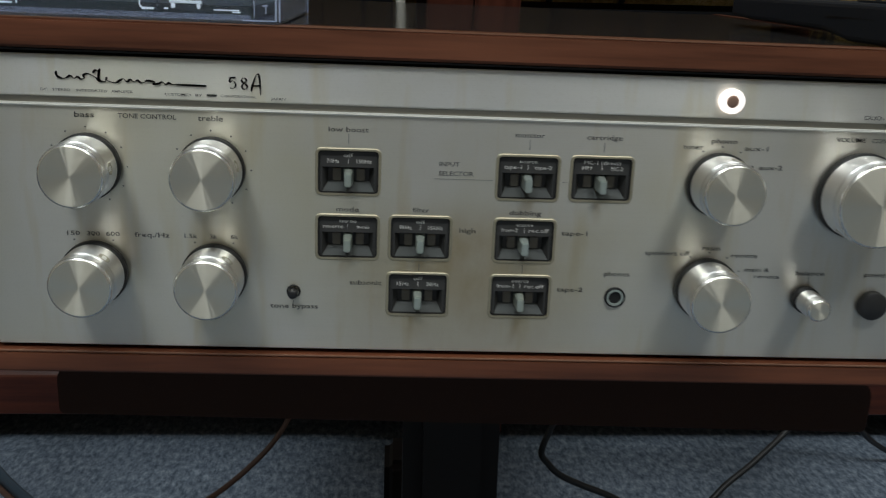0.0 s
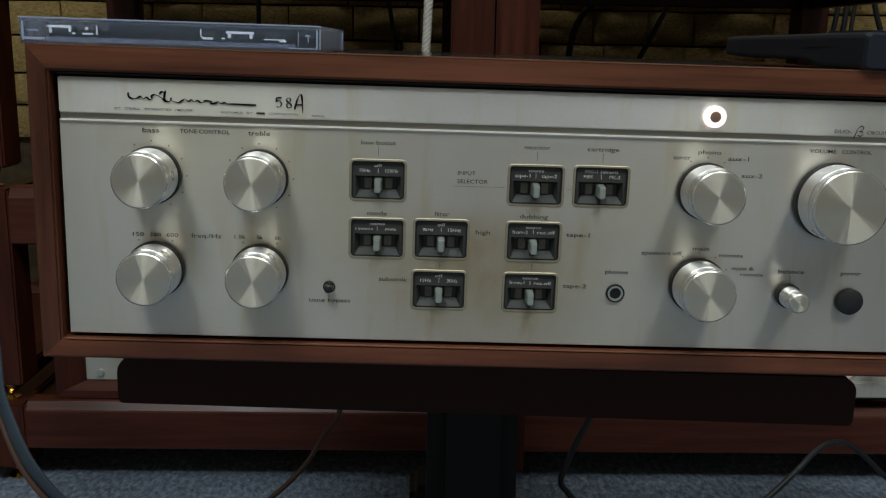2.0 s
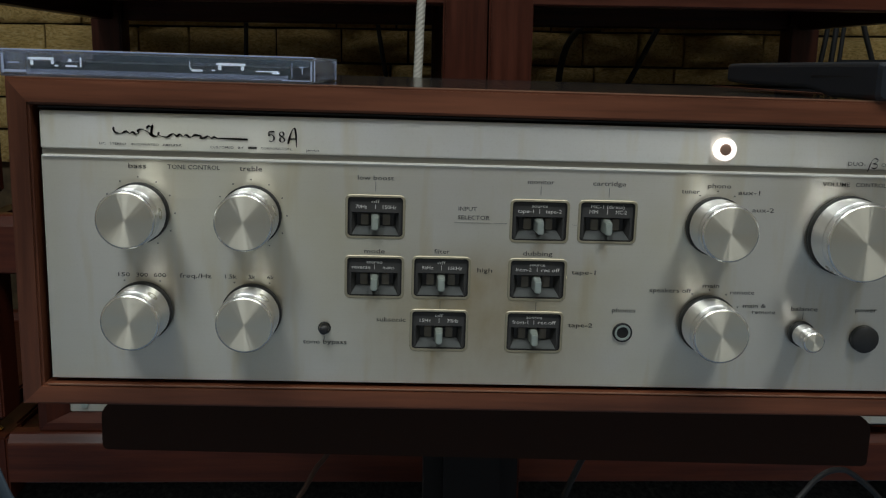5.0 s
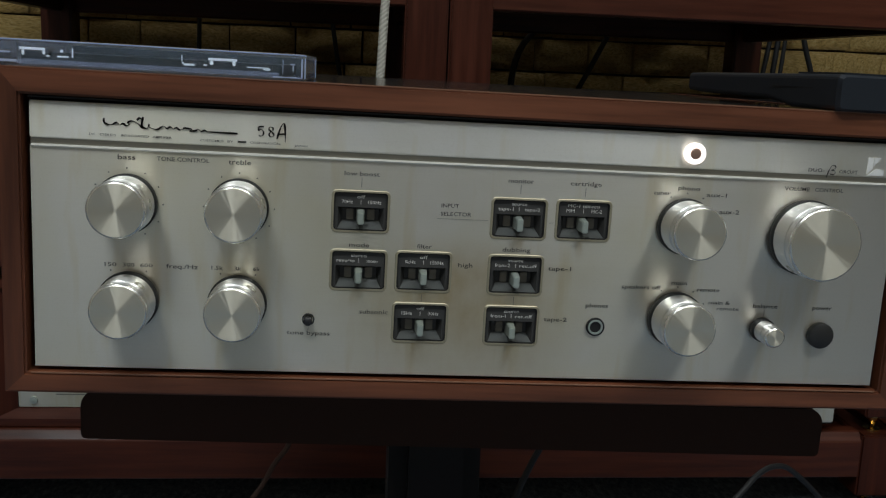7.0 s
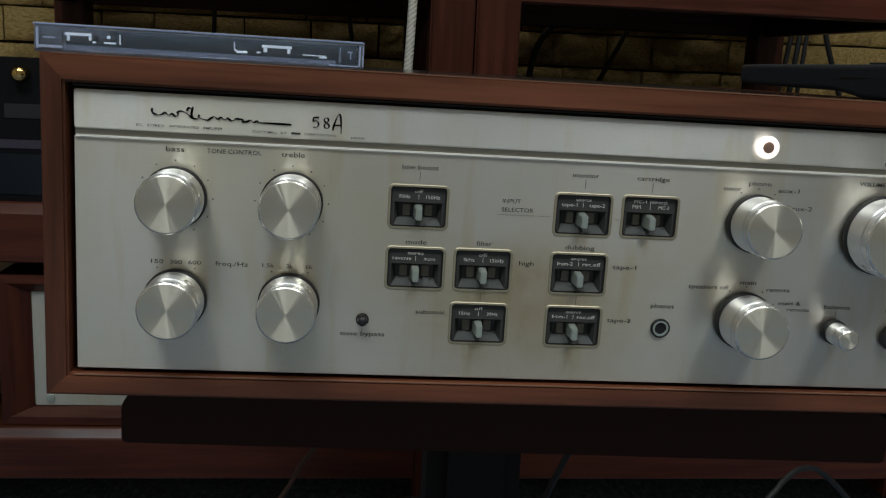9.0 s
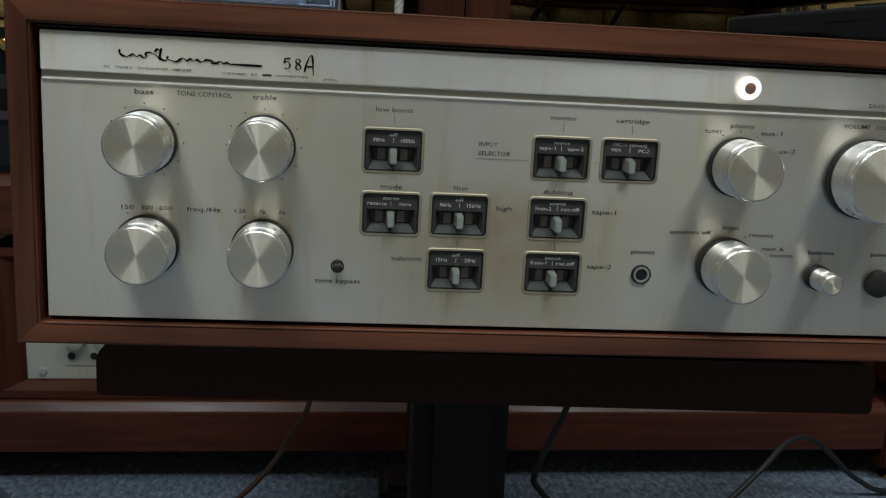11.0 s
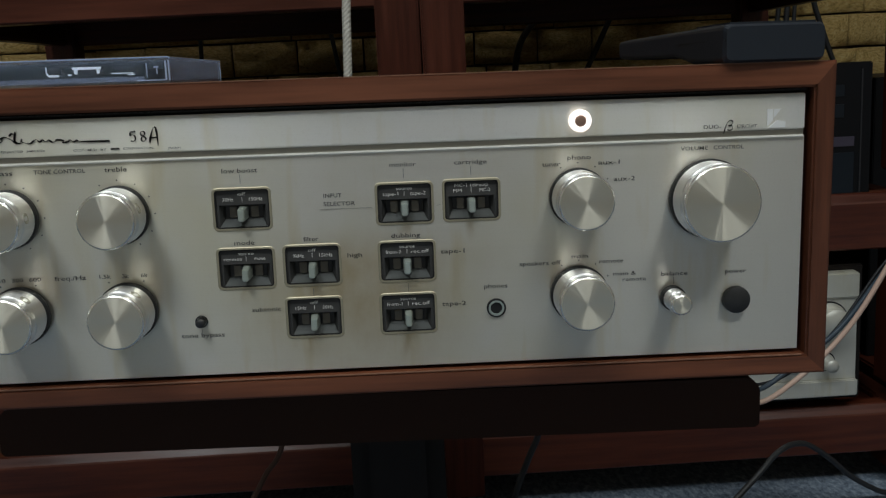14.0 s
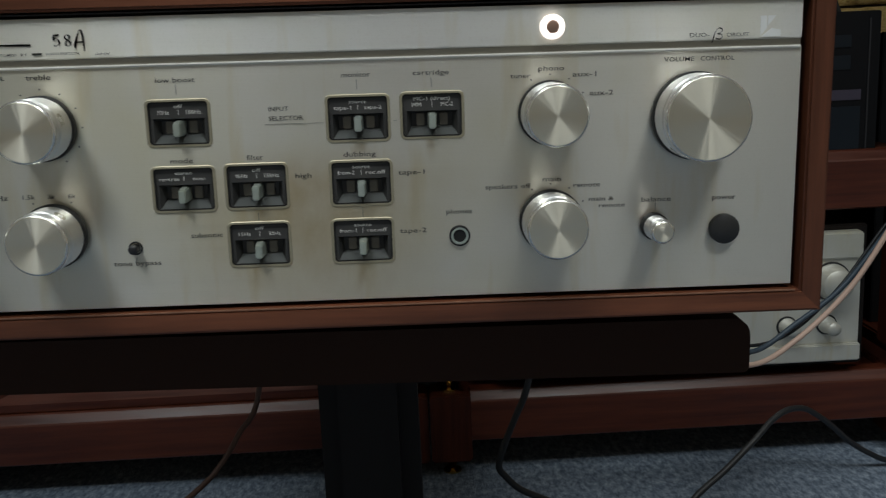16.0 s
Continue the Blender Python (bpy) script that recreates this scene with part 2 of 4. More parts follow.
mp_.inputs["Rotation"].default_value = (0, radians(40), 0)
l_.new(tc_.outputs["Object"], mp_.inputs[0])
l_.new(mp_.outputs[0], wv.inputs["Vector"])
wv.bands_direction = "Z"
wv.inputs["Scale"].default_value, wv.inputs["Distortion"].default_value = 85.0, 4.0
l_.new(ramp(n_, l_, wv.outputs[1], [(0.1, (0.50, 0.48, 0.42)), (0.7, (0.64, 0.62, 0.55))]).outputs[0], b_.inputs["Base Color"])
bump(n_, l_, wv.outputs[1], b_, 0.4, 0.001)
CORD_PINK = material("pink_cable", (0.62, 0.43, 0.34), 0.5)[0]
CORD_BLUE = material("slate_blue_cable", (0.040, 0.062, 0.085), 0.45)[0]
CORD_BROWN = material("brown_cable", (0.085, 0.045, 0.032), 0.5)[0]
CORD_BLACK = material("black_cable", (0.014, 0.015, 0.017), 0.45)[0]

CARPET, n_, l_, b_ = material("blue_grey_carpet", (0.16, 0.19, 0.23), 0.95)
fine = noise_map(n_, l_, 95, (1.6, 0.8, 1), 6, 0.75)
wide_ = noise_map(n_, l_, 6, (1, 1, 1), 3)
r1 = ramp(n_, l_, fine.outputs[0], [(0.33, (0.06, 0.085, 0.125)), (0.50, (0.20, 0.255, 0.33)), (0.67, (0.44, 0.51, 0.61))])
r2 = ramp(n_, l_, wide_.outputs[0], [(0.3, (0.8, 0.8, 0.8)), (0.7, (1.1, 1.1, 1.1))])
mx = n_.new("ShaderNodeMix")
mx.data_type, mx.blend_type = "RGBA", "MULTIPLY"
mx.inputs[0].default_value = 1.0
l_.new(r1.outputs[0], mx.inputs[6])
l_.new(r2.outputs[0], mx.inputs[7])
l_.new(mx.outputs[2], b_.inputs["Base Color"])
bump(n_, l_, fine.outputs[0], b_, 0.9, 0.004)

STONE, n_, l_, b_ = material("ochre_stone", (0.42, 0.31, 0.14), 0.85)
g1, g2 = noise_map(n_, l_, 14, (1, 1, 1), 6, 0.6, True), noise_map(n_, l_, 60, (1, 1, 1), 4, 0.6, True)
l_.new(ramp(n_, l_, g1.outputs[0], [(0.3, (0.46, 0.27, 0.07)), (0.5, (0.82, 0.56, 0.19)), (0.7, (0.92, 0.74, 0.36))]).outputs[0], b_.inputs["Base Color"])
bump(n_, l_, g2.outputs[0], b_, 0.9, 0.014)
# Brown mortar darkened to carry the shade behind the racks.
MORTAR, n_, l_, b_ = material("darkened_mortar", (0.16, 0.11, 0.055), 0.9)
g2 = noise_map(n_, l_, 40, (1, 1, 1), 5)
l_.new(ramp(n_, l_, g2.outputs[0], [(0.3, (0.045, 0.030, 0.014)), (0.7, (0.10, 0.070, 0.034))]).outputs[0], b_.inputs["Base Color"])
PLASTER, n_, l_, b_ = material("off_white_plaster", (0.62, 0.61, 0.57), 0.85)
g2 = noise_map(n_, l_, 8, (1, 1, 1), 5)
l_.new(ramp(n_, l_, g2.outputs[0], [(0.3, (0.56, 0.55, 0.51)), (0.7, (0.66, 0.65, 0.61))]).outputs[0], b_.inputs["Base Color"])
# Unseen walls, tan so that the knob faces reflect a warm brown.
TAN, n_, l_, b_ = material("tan_reflection_wall", (0.45, 0.36, 0.26), 0.8)
g2 = noise_map(n_, l_, 8, (1, 1, 1), 5)
l_.new(ramp(n_, l_, g2.outputs[0], [(0.3, (0.40, 0.34, 0.26)), (0.7, (0.46, 0.40, 0.315))]).outputs[0], b_.inputs["Base Color"])


# ---- building blocks ----
def part(name, bm, mat, parent=None, label="", smooth=False):
    me = bpy.data.meshes.new(name)
    bmesh.ops.recalc_face_normals(bm, faces=bm.faces)
    bm.to_mesh(me)
    bm.free()
    if smooth:
        for p in me.polygons:
            p.use_smooth = True
    me.materials.append(mat)
    ob = new(name, me)
    if parent:
        ob.parent = parent
    return tagged(ob, label)


def thing(name, label, category, at=(0, 0, 0), group=""):
    ob = new(name)
    ob.location = at
    ob.empty_display_size = 0.05
    return tagged(ob, label, category, group)


def block(x0, x1, y0, y1, z0, z1, bevel=0.0, bm=None, seg=2):
    bm = bm or bmesh.new()
    got = bmesh.ops.create_cube(bm, size=1, matrix=Matrix.LocRotScale(
        ((x0 + x1) / 2, (y0 + y1) / 2, (z0 + z1) / 2), None, (x1 - x0, y1 - y0, z1 - z0)))
    if bevel:
        es = {e for v in got["verts"] for e in v.link_edges}
        bmesh.ops.bevel(bm, geom=list(es), offset=bevel, segments=seg, affect="EDGES", clamp_overlap=True)
    return bm


def lathe(profile, seg=48, x=0.0, z=0.0, cap=True, bm=None):
    """Turns (radius, y) pairs round the axis that points out of a panel (y)."""
    bm = bm or bmesh.new()
    rings = []
    for r, y in profile:
        rings.append([bm.verts.new((x + r * math.cos(a), y, z + r * math.sin(a))) for a in (2 * math.pi * i / seg for i in range(seg))])
    for a, b in zip(rings, rings[1:]):
        for i in range(seg):
            bm.faces.new((a[i], a[(i + 1) % seg], b[(i + 1) % seg], b[i]))
    if cap:
        bm.faces.new(rings[0])
        bm.faces.new(rings[-1])
    return bm


def lathe_z(profile, seg=20, x=0.0, y=0.0):
    bm = bmesh.new()
    rings = [[bm.verts.new((x + r * math.cos(a), y + r * math.sin(a), z)) for a in (2 * math.pi * i / seg for i in range(seg))] for r, z in profile]
    for a, b in zip(rings, rings[1:]):
        for i in range(seg):
            bm.faces.new((a[i], a[(i + 1) % seg], b[(i + 1) % seg], b[i]))
    bm.faces.new(rings[0])
    bm.faces.new(rings[-1])
    return bm


def rounded_outline(x0, x1, z0, z1, r, seg=5, low=None):
    pts = []
    up, low = r, r if low is None else low
    for cx, cz, a0, r in ((x1 - up, z1 - up, 0, up), (x0 + up, z1 - up, 90, up), (x0 + low, z0 + low, 180, low), (x1 - low, z0 + low, 270, low)):
        pts += [(cx + r * math.cos(radians(a0 + 90 * i / seg)), cz + r * math.sin(radians(a0 + 90 * i / seg))) for i in range(seg + 1)]
    return pts


def rounded_slab(x0, x1, z0, z1, r, y_front, y_back, low=None, bm=None):
    """A slab with rounded corners that faces -y."""
    bm = bm or bmesh.new()
    o = rounded_outline(x0, x1, z0, z1, r, low=low)
    f = [bm.verts.new((x, y_front, z)) for x, z in o]
    b = [bm.verts.new((x, y_back, z)) for x, z in o]
    bm.faces.new(f)
    bm.faces.new(b)
    for i in range(len(o)):
        j = (i + 1) % len(o)
        bm.faces.new((f[i], f[j], b[j], b[i]))
    return bm


def rounded_ring(x0, x1, z0, z1, r, w, y_front, y_back):
    bm = bmesh.new()
    o, q = rounded_outline(x0 - w, x1 + w, z0 - w, z1 + w, r + w), rounded_outline(x0, x1, z0, z1, r)
    loops = [[bm.verts.new((x, y, z)) for x, z in pts] for pts, y in ((o, y_back), (o, y_front + 0.0003), (o[:0] + [((a[0] * 0.7 + b[0] * 0.3), (a[1] * 0.7 + b[1] * 0.3)) for a, b in zip(o, q)], y_front), (q, y_front), (q, y_back))]
    k = len(o)
    for a, b in zip(loops, loops[1:]):
        for i in range(k):
            bm.faces.new((a[i], a[(i + 1) % k], b[(i + 1) % k], b[i]))
    return bm


def tube(points, radius, mat, name, parent=None, label="", flat=1.0, tilt=0.0):
    """A smooth round or flattened cord along the points."""
    pts = [Vector(p) for p in points]
    fine_pts = []
    for i in range(len(pts) - 1):
        p0, p1, p2, p3 = pts[max(i - 1, 0)], pts[i], pts[i + 1], pts[min(i + 2, len(pts) - 1)]
        for k in range(8):
            t = k / 8
            fine_pts.append(0.5 * ((2 * p1) + (p2 - p0) * t + (2 * p0 - 5 * p1 + 4 * p2 - p3) * t * t + (3 * p1 - p0 - 3 * p2 + p3) * t ** 3))
    fine_pts.append(pts[-1])
    wide = [flat * radius] * len(pts) if isinstance(flat, float) else list(flat)
    bm = bmesh.new()
    rings = []
    for i, p in enumerate(fine_pts):
        d = (fine_pts[min(i + 1, len(fine_pts) - 1)] - fine_pts[max(i - 1, 0)]).normalized()
        side = d.cross(Vector((0, 1, 0.15))).normalized()
        up = side.cross(d).normalized()
        ring = []
        for k in range(10):
            a = 2 * math.pi * k / 10
            u, v = math.cos(a) * float(np.interp(i / 8, range(len(pts)), wide)), math.sin(a) * radius
            ct, st = math.cos(tilt), math.sin(tilt)
            ring.append(bm.verts.new(p + side * (u * ct - v * st) + up * (u * st + v * ct)))
        rings.append(ring)
    for a, b in zip(rings, rings[1:]):
        for k in range(10):
            bm.faces.new((a[k], a[(k + 1) % 10], b[(k + 1) % 10], b[k]))
    bm.faces.new(rings[0])
    bm.faces.new(rings[-1])
    return part(name, bm, mat, parent, label, True)


def lettering(text, x0, x1, z, height, mat, parent, y=-0.0003, bold=0.002, name="lettering"):
    """Words printed on a panel that faces -y, from x0 to x1, with their middle at z and capitals of that height."""
    cu = bpy.data.curves.new(name, "FONT")
    cu.body, cu.size, cu.resolution_u, cu.offset = text, 1.0, 2, bold
    tmp = bpy.data.objects.new(name, cu)
    me = bpy.data.meshes.new_from_object(tmp)
    bpy.data.objects.remove(tmp)
    bpy.data.curves.remove(cu)
    co = np.array([v.co[:] for v in me.vertices])
    lo, hi = co.min(0), co.max(0)
    k = (x1 - x0) / (hi[0] - lo[0])
    kz = height / 0.69
    for v in me.vertices:
        v.co = (x0 + (v.co[0] - lo[0]) * k, y, z - height / 2 + v.co[1] * kz)
    me.name = name
    me.materials.append(mat)
    ob = new(name, me)
    ob.parent = parent
    return ob


def mark(x0, x1, z0, z1, mat, parent, name="line_mark", y=-0.0003):
    return part(name, block(x0, x1, y, y + 0.0002, z0, z1), mat, parent)


# ---- room ----
FLOOR_SIZE = (-2.4, 2.4, -3.2, 1.365)
X0, X1, Y0, Y1 = FLOOR_SIZE
STONE_Y = 1.32
tagged(part("floor", block(X0 - 0.1, X1 + 0.1, Y0 - 0.1, Y1 + 0.1, -0.08, 0.0), CARPET), "blue-grey flecked low-pile office carpet", "floor", kind="structure")
tagged(part("ceiling", block(X0 - 0.1, X1 + 0.1, Y0 - 0.1, Y1 + 0.1, 2.7, 2.8), PLASTER), "plain off-white plaster ceiling", "ceiling", kind="structure")
north = tagged(part("wall_north", block(X0, X1, STONE_Y + 0.012, Y1 + 0.1, 0, 2.7), MORTAR), "rough ochre stone-clad wall behind the racks", "wall", kind="structure")
tagged(part("wall_south", block(X0, X1, Y0 - 0.1, Y0, 0, 2.7), TAN), "unseen plain wall, tan to warm reflections", "wall", kind="structure")
tagged(part("wall_west", block(X0 - 0.1, X0, Y0, Y1, 0, 2.7), TAN), "unseen plain wall, tan to warm reflections", "wall", kind="structure")
tagged(part("wall_east", block(X1, X1 + 0.1, Y0, Y1, 0, 2.7), TAN), "unseen plain wall, tan to warm reflections", "wall", kind="structure")

# ---- the amplifier ----
# the stand's plate and all on it lean a little to one side
LEAN = Matrix.Translation((0, 0, 0.3435)) @ Matrix.Rotation(radians(0.9), 4, "Y") @ Matrix.Translation((0, 0, -0.33))


def leaning(ob):
    ob.matrix_world = LEAN @ Matrix.Translation(ob.location)
    return ob


ZP = 0.39                      # height of the panel's lower edge
amp = thing("amplifier", "vintage silver stereo amplifier in reddish walnut case on black stand", "amplifier", (0, 0, ZP))
leaning(amp)
CW, CB, CT, CF = 0.2285, -0.0125, 0.1436, -0.004
IW, IB, IT = 0.2180, -0.0022, 0.1312
D_CASE = 0.385


def mitred(axis, sign):
    """One board of the mitred front frame: axis 'x' runs across, 'z' upright."""
    bm = bmesh.new()
    yf, yb = CF, 0.010
    if axis == "x":
        zo, zi = (CT, IT) if sign > 0 else (CB, IB)
        pts = [(-CW, zo), (CW, zo), (IW, zi), (-IW, zi)]
    else:
        xo, xi = sign * CW, sign * IW
        pts = [(xo, CB), (xo, CT), (xi, IT), (xi, IB)]
    f = [bm.verts.new((x, yf, z)) for x, z in pts]
    b = [bm.verts.new((x, yb, z)) for x, z in pts]
    bm.faces.new(f)
    bm.faces.new(b)
    for i in range(4):
        j = (i + 1) % 4
        bm.faces.new((f[i], f[j], b[j], b[i]))
    bmesh.ops.bevel(bm, geom=[e for e in bm.edges if abs(e.verts[0].co.y - yf) < 1e-6 and abs(e.verts[1].co.y - yf) < 1e-6
                                  and abs(e.verts[0].co.z - e.verts[1].co.z if axis == "x" else e.verts[0].co.x - e.verts[1].co.x) < 1e-5], offset=0.0012, segments=2, affect="EDGES")
    return bm


part("top_rail", mitred("x", 1), WOOD_X, amp)
part("bottom_rail", mitred("x", -1), WOOD_X, amp)
part("side_rail", mitred("z", -1), WOOD_Z, amp)
part("side_rail", mitred("z", 1), WOOD_Z, amp)
part("side_panel", block(-CW, -IW, 0.010, D_CASE, CB, CT, 0.0008), WOOD_Z, amp)
part("side_panel", block(IW, CW, 0.010, D_CASE, CB, CT, 0.0008), WOOD_Z, amp)
# Thin pale strips draw the light caught on the rails, with some wear.
part("worn_lit_edge", block(-CW + 0.004, CW - 0.004, CF + 0.0010, CF + 0.0024, CT - 0.0004, CT + 0.0001), WORN_LIT, amp, "pale worn upper edge with its bevel highlight in colour")
part("worn_lit_edge", block(-IW + 0.002, IW - 0.002, CF + 0.0003, CF + 0.0009, IB - 0.0004, IB + 0.0002), WORN_LIT, amp, "pale strip for the light caught on the inner edge")
part("base_panel", block(-IW, IW, 0.010, D_CASE, CB, IB), WOOD_X, amp)
part("top_cover", block(-IW, IW, 0.010, D_CASE, IT, CT - 0.0006), TOP_METAL, amp, "dark metal top cover behind the wooden rail")
part("back_panel", block(-IW, IW, D_CASE - 0.004, D_CASE - 0.001, IB, IT), BLACK_METAL, amp)
# Near-black sheet behind the panel, so the gap's darkness comes from colour.
part("gap_shade_sheet", block(-IW, IW, 0.0125, 0.02, IB + 0.0003, IT - 0.0003), GAP_SHADE, amp, "black sheet standing in for the dark gap round the front panel")
for fx in (-0.17, 0.17):
    for fy in (0.07, 0.33):
        part("foot", lathe_z([(0.014, CB - (0.0126 if fx > 0 else 0.0105)), (0.016, CB)], 24, fx, fy), RUBBER, amp)

PW, GROOVE = 0.215, 0.1075
HX, HZ = 0.0134, 0.0097
SWITCHES = [  # centre, top word, left and right words
    (-0.0600, 0.0825, "off", "70Hz", "150Hz"),
    (-0.0600, 0.0532, "stereo", "reverse", "mono"),
    (-0.0278, 0.0535, "off", "9kHz", "15kHz"),
    (-0.0282, 0.0272, "off", "15Hz", "30Hz"),
    (0.0185, 0.0822, "source", "tape-1", "tape-2"),
    (0.0512, 0.0826, "MC-1 (direct)", "MM", "MC-2"),
    (0.0187, 0.0535, "source", "from-2", "rec.off"),
    (0.0183, 0.0272, "source", "from-1", "rec.off"),
]


def pierced_plate(x0, x1, z0, z1, holes, thick):
    """A flat plate that faces -y with rectangular openings through it."""
    xs = sorted({x0, x1, *(h[0] for h in holes), *(h[1] for h in holes)})
    zs = sorted({z0, z1, *(h[2] for h in holes), *(h[3] for h in holes)})
    bm = bmesh.new()
    grid = [[bm.verts.new((x, 0, z)) for z in zs] for x in xs]
    for i in range(len(xs) - 1):
        for j in range(len(zs) - 1):
            cx, cz = (xs[i] + xs[i + 1]) / 2, (zs[j] + zs[j + 1]) / 2
            if not any(h[0] < cx < h[1] and h[2] < cz < h[3] for h in holes):
                bm.faces.new((grid[i][j], grid[i + 1][j], grid[i + 1][j + 1], grid[i][j + 1]))
    got = bmesh.ops.extrude_face_region(bm, geom=list(bm.faces))
    for v in got["geom"]:
        if isinstance(v, bmesh.types.BMVert):
            v.co.y = thick
    loose = [v for v in bm.verts if not v.link_faces]
    bmesh.ops.delete(bm, geom=loose, context="VERTS")
    return bm


panel = part("front_panel", pierced_plate(-PW, PW, 0.0, GROOVE, [(x - HX, x + HX, z - HZ, z + HZ) for x, z, *_ in SWITCHES], 0.004), PANEL, amp, "brushed champagne aluminium front panel with printed lettering")
part("panel_edge", block(-PW, PW, -0.0011, 0.004, GROOVE - 0.0004, GROOVE + 0.0009, 0.0006), CHAMFER_LIGHT, panel, "chamfered edge whitened as a highlight line")
strip = part("name_strip", block(-PW, PW, -0.0004, 0.004, 0.1112, 0.1285, 0.0005), STRIP, amp, "pale aluminium strip carrying the name and lamp")
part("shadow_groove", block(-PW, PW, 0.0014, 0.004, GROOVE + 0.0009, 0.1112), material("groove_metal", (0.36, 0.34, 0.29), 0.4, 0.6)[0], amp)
part("trim_line", block(-PW - 0.001, PW + 0.001, 0.0008, 0.004, 0.1298, 0.1304), GREY_DARK, amp)


def slide_switch(x, z, top, left, right):
    sw = part("slide_switch", rounded_ring(x - HX + 0.0003, x + HX - 0.0003, z - HZ + 0.0003, z + HZ - 0.0003, 0.0015, 0.0012, -0.0005, 0.001), LIP, amp, "charcoal slide switch with white words in a pale lip")
    part("rim", rounded_ring(x - HX + 0.0009, x + HX - 0.0009, z - HZ + 0.0009, z + HZ - 0.0009, 0.0014, 0.0007, 0.0001, 0.003), SLOT, sw)
    wx, wt, wb = 0.0090, 0.0008, -0.0050
    bm = bmesh.new()
    yp, yd = 0.0010, 0.0062
    ox, oz = HX - 0.0006, HZ - 0.0006
    ix, it, ib = 0.0113, 0.0020, -0.0089

    def v(a, y, c):
        return bm.verts.new((x + a, y, z + c))
    o = [v(-ox, yp, oz), v(ox, yp, oz), v(ox, yp, -oz), v(-ox, yp, -oz)]
    i = [v(-ix, yp, it), v(ix, yp, it), v(ix, yp, ib), v(-ix, yp, ib)]
    d = [v(-wx, yd, wt), v(wx, yd, wt), v(wx, yd, wb), v(-wx, yd, wb)]
    for k in range(4):
        j = (k + 1) % 4
        bm.faces.new((o[k], o[j], i[j], i[k]))
        if k != 2:
            bm.faces.new((i[k], i[j], d[j], d[k]))
    bm.faces.new(d)
    part("plate", bm, PLASTIC, sw)
    # The lower slope is laid over in a lighter grey, as if lit.
    bm = bmesh.new()
    q = [bm.verts.new((x + a, y, z + c)) for a, y, c in ((-ix, yp - 0.0001, ib), (ix, yp - 0.0001, ib), (wx, yd - 0.0002, wb), (-wx, yd - 0.0002, wb))]
    bm.faces.new(q)
    bmesh.ops.solidify(bm, geom=list(bm.faces), thickness=0.0003)
    part("slope", bm, LIT_SLOPE, sw)
    for s in (-1, 1):
        part("shutter", block(x + s * 0.0052 - 0.0018, x + s * 0.0052 + 0.0018, yd - 0.0012, yd, z - 0.0048, z + 0.0006, 0.0003), SHUTTER, sw)
    bm = block(x - 0.0021, x + 0.0021, -0.0056, 0.006, z - 0.0056, z + 0.0014, 0.0006, seg=2)
    for vv in bm.verts:
        if vv.co.y < -0.002:
            vv.co.x = x + (vv.co.x - x) * 0.72
            vv.co.z = z - 0.0026 + (vv.co.z - z + 0.0021) * 0.86
    part("lever", bm, LEVER, sw, "silver-grey switch lever")
    yw = yp - 0.0003
    wtop = 0.00122 * len(top) + 0.0003
    lettering(top, x - wtop / 2, x + wtop / 2, z + 0.0073, 0.0016, WHITE_INK, sw, yw, 0.0)
    for word, s in ((left, -1), (right, 1)):
        w = 0.00118 * len(word) + 0.0006 + (0.0012 if word == "MM" else 0)
        a = x + s * (0.0067 if len(word) < 7 else 0.0064) - w / 2
        lettering(word, a, a + w, z + 0.0047, 0.0017, WHITE_INK, sw, yw, 0.0)
    mark(x - 0.0001, x + 0.0001, z + 0.0036, z + 0.0058, WHITE_INK, sw, y=yw)
    return sw


for s in SWITCHES:
    slide_switch(*s)


def knob(name, x, z, r, length, label):
    k = part(name, lathe([(r + 0.0007, -0.0002), (r + 0.0007, -0.0040), (r - 0.0004, -0.0046)], 56, x, z), RUBBER, amp, label, True)
    y1 = -length
    cap_y = y1 + 0.0062
    side = [(r, -0.0044), (r, cap_y), (r - 0.0005, cap_y - 0.0005), (r - 0.0005, cap_y - 0.0013), (r - 0.0002, cap_y - 0.0018), (r - 0.0002, y1 + 0.0011)]
    me = part("skirt", lathe(side, 72, 0, 0, cap=False), KNOB_SIDE, k)
    me.location = (x, 0, z)
    ring = part("cut_edge", lathe([(r - 0.0002, y1 + 0.0011), (r - 0.0004, y1 + 0.0005), (r - 0.0011, y1)], 72, 0, 0, cap=False), KNOB_EDGE, k, "bright cut edge", True)
    ring.location = (x, 0, z)
    rr = r - 0.0011
    face = part("face", lathe([(rr, y1), (rr - 0.0003, y1 - 0.00015), (rr * 0.5, y1 - 0.0002), (0.00005, y1 - 0.0002)], 72, 0, 0), KNOB_FACE, k, "spun aluminium face")
    face.location = (x, 0, z)
    return k


KNOBS = [("knob", -0.1710, 0.0820, 0.0136, 0.0235), ("knob", -0.1185, 0.0820, 0.0136, 0.0235),
         ("knob", -0.1705, 0.0345, 0.0136, 0.0235), ("knob", -0.1185, 0.0345, 0.0136, 0.0235),
         ("knob", 0.1035, 0.0820, 0.0136, 0.0235), ("knob", 0.1035, 0.0335, 0.0136, 0.0235),
         ("volume_knob", 0.1680, 0.0788, 0.0188, 0.0225), ("balance_knob", 0.1505, 0.0295, 0.0055, 0.0175)]
DIMPLES = {(-0.1710, 0.0820): 82, (-0.1185, 0.0820): 70, (-0.1705, 0.0345): 38, (-0.1185, 0.0345): 36, (0.1035, 0.0820): 10, (0.1035, 0.0335): 30, (0.1680, 0.0788): -140}
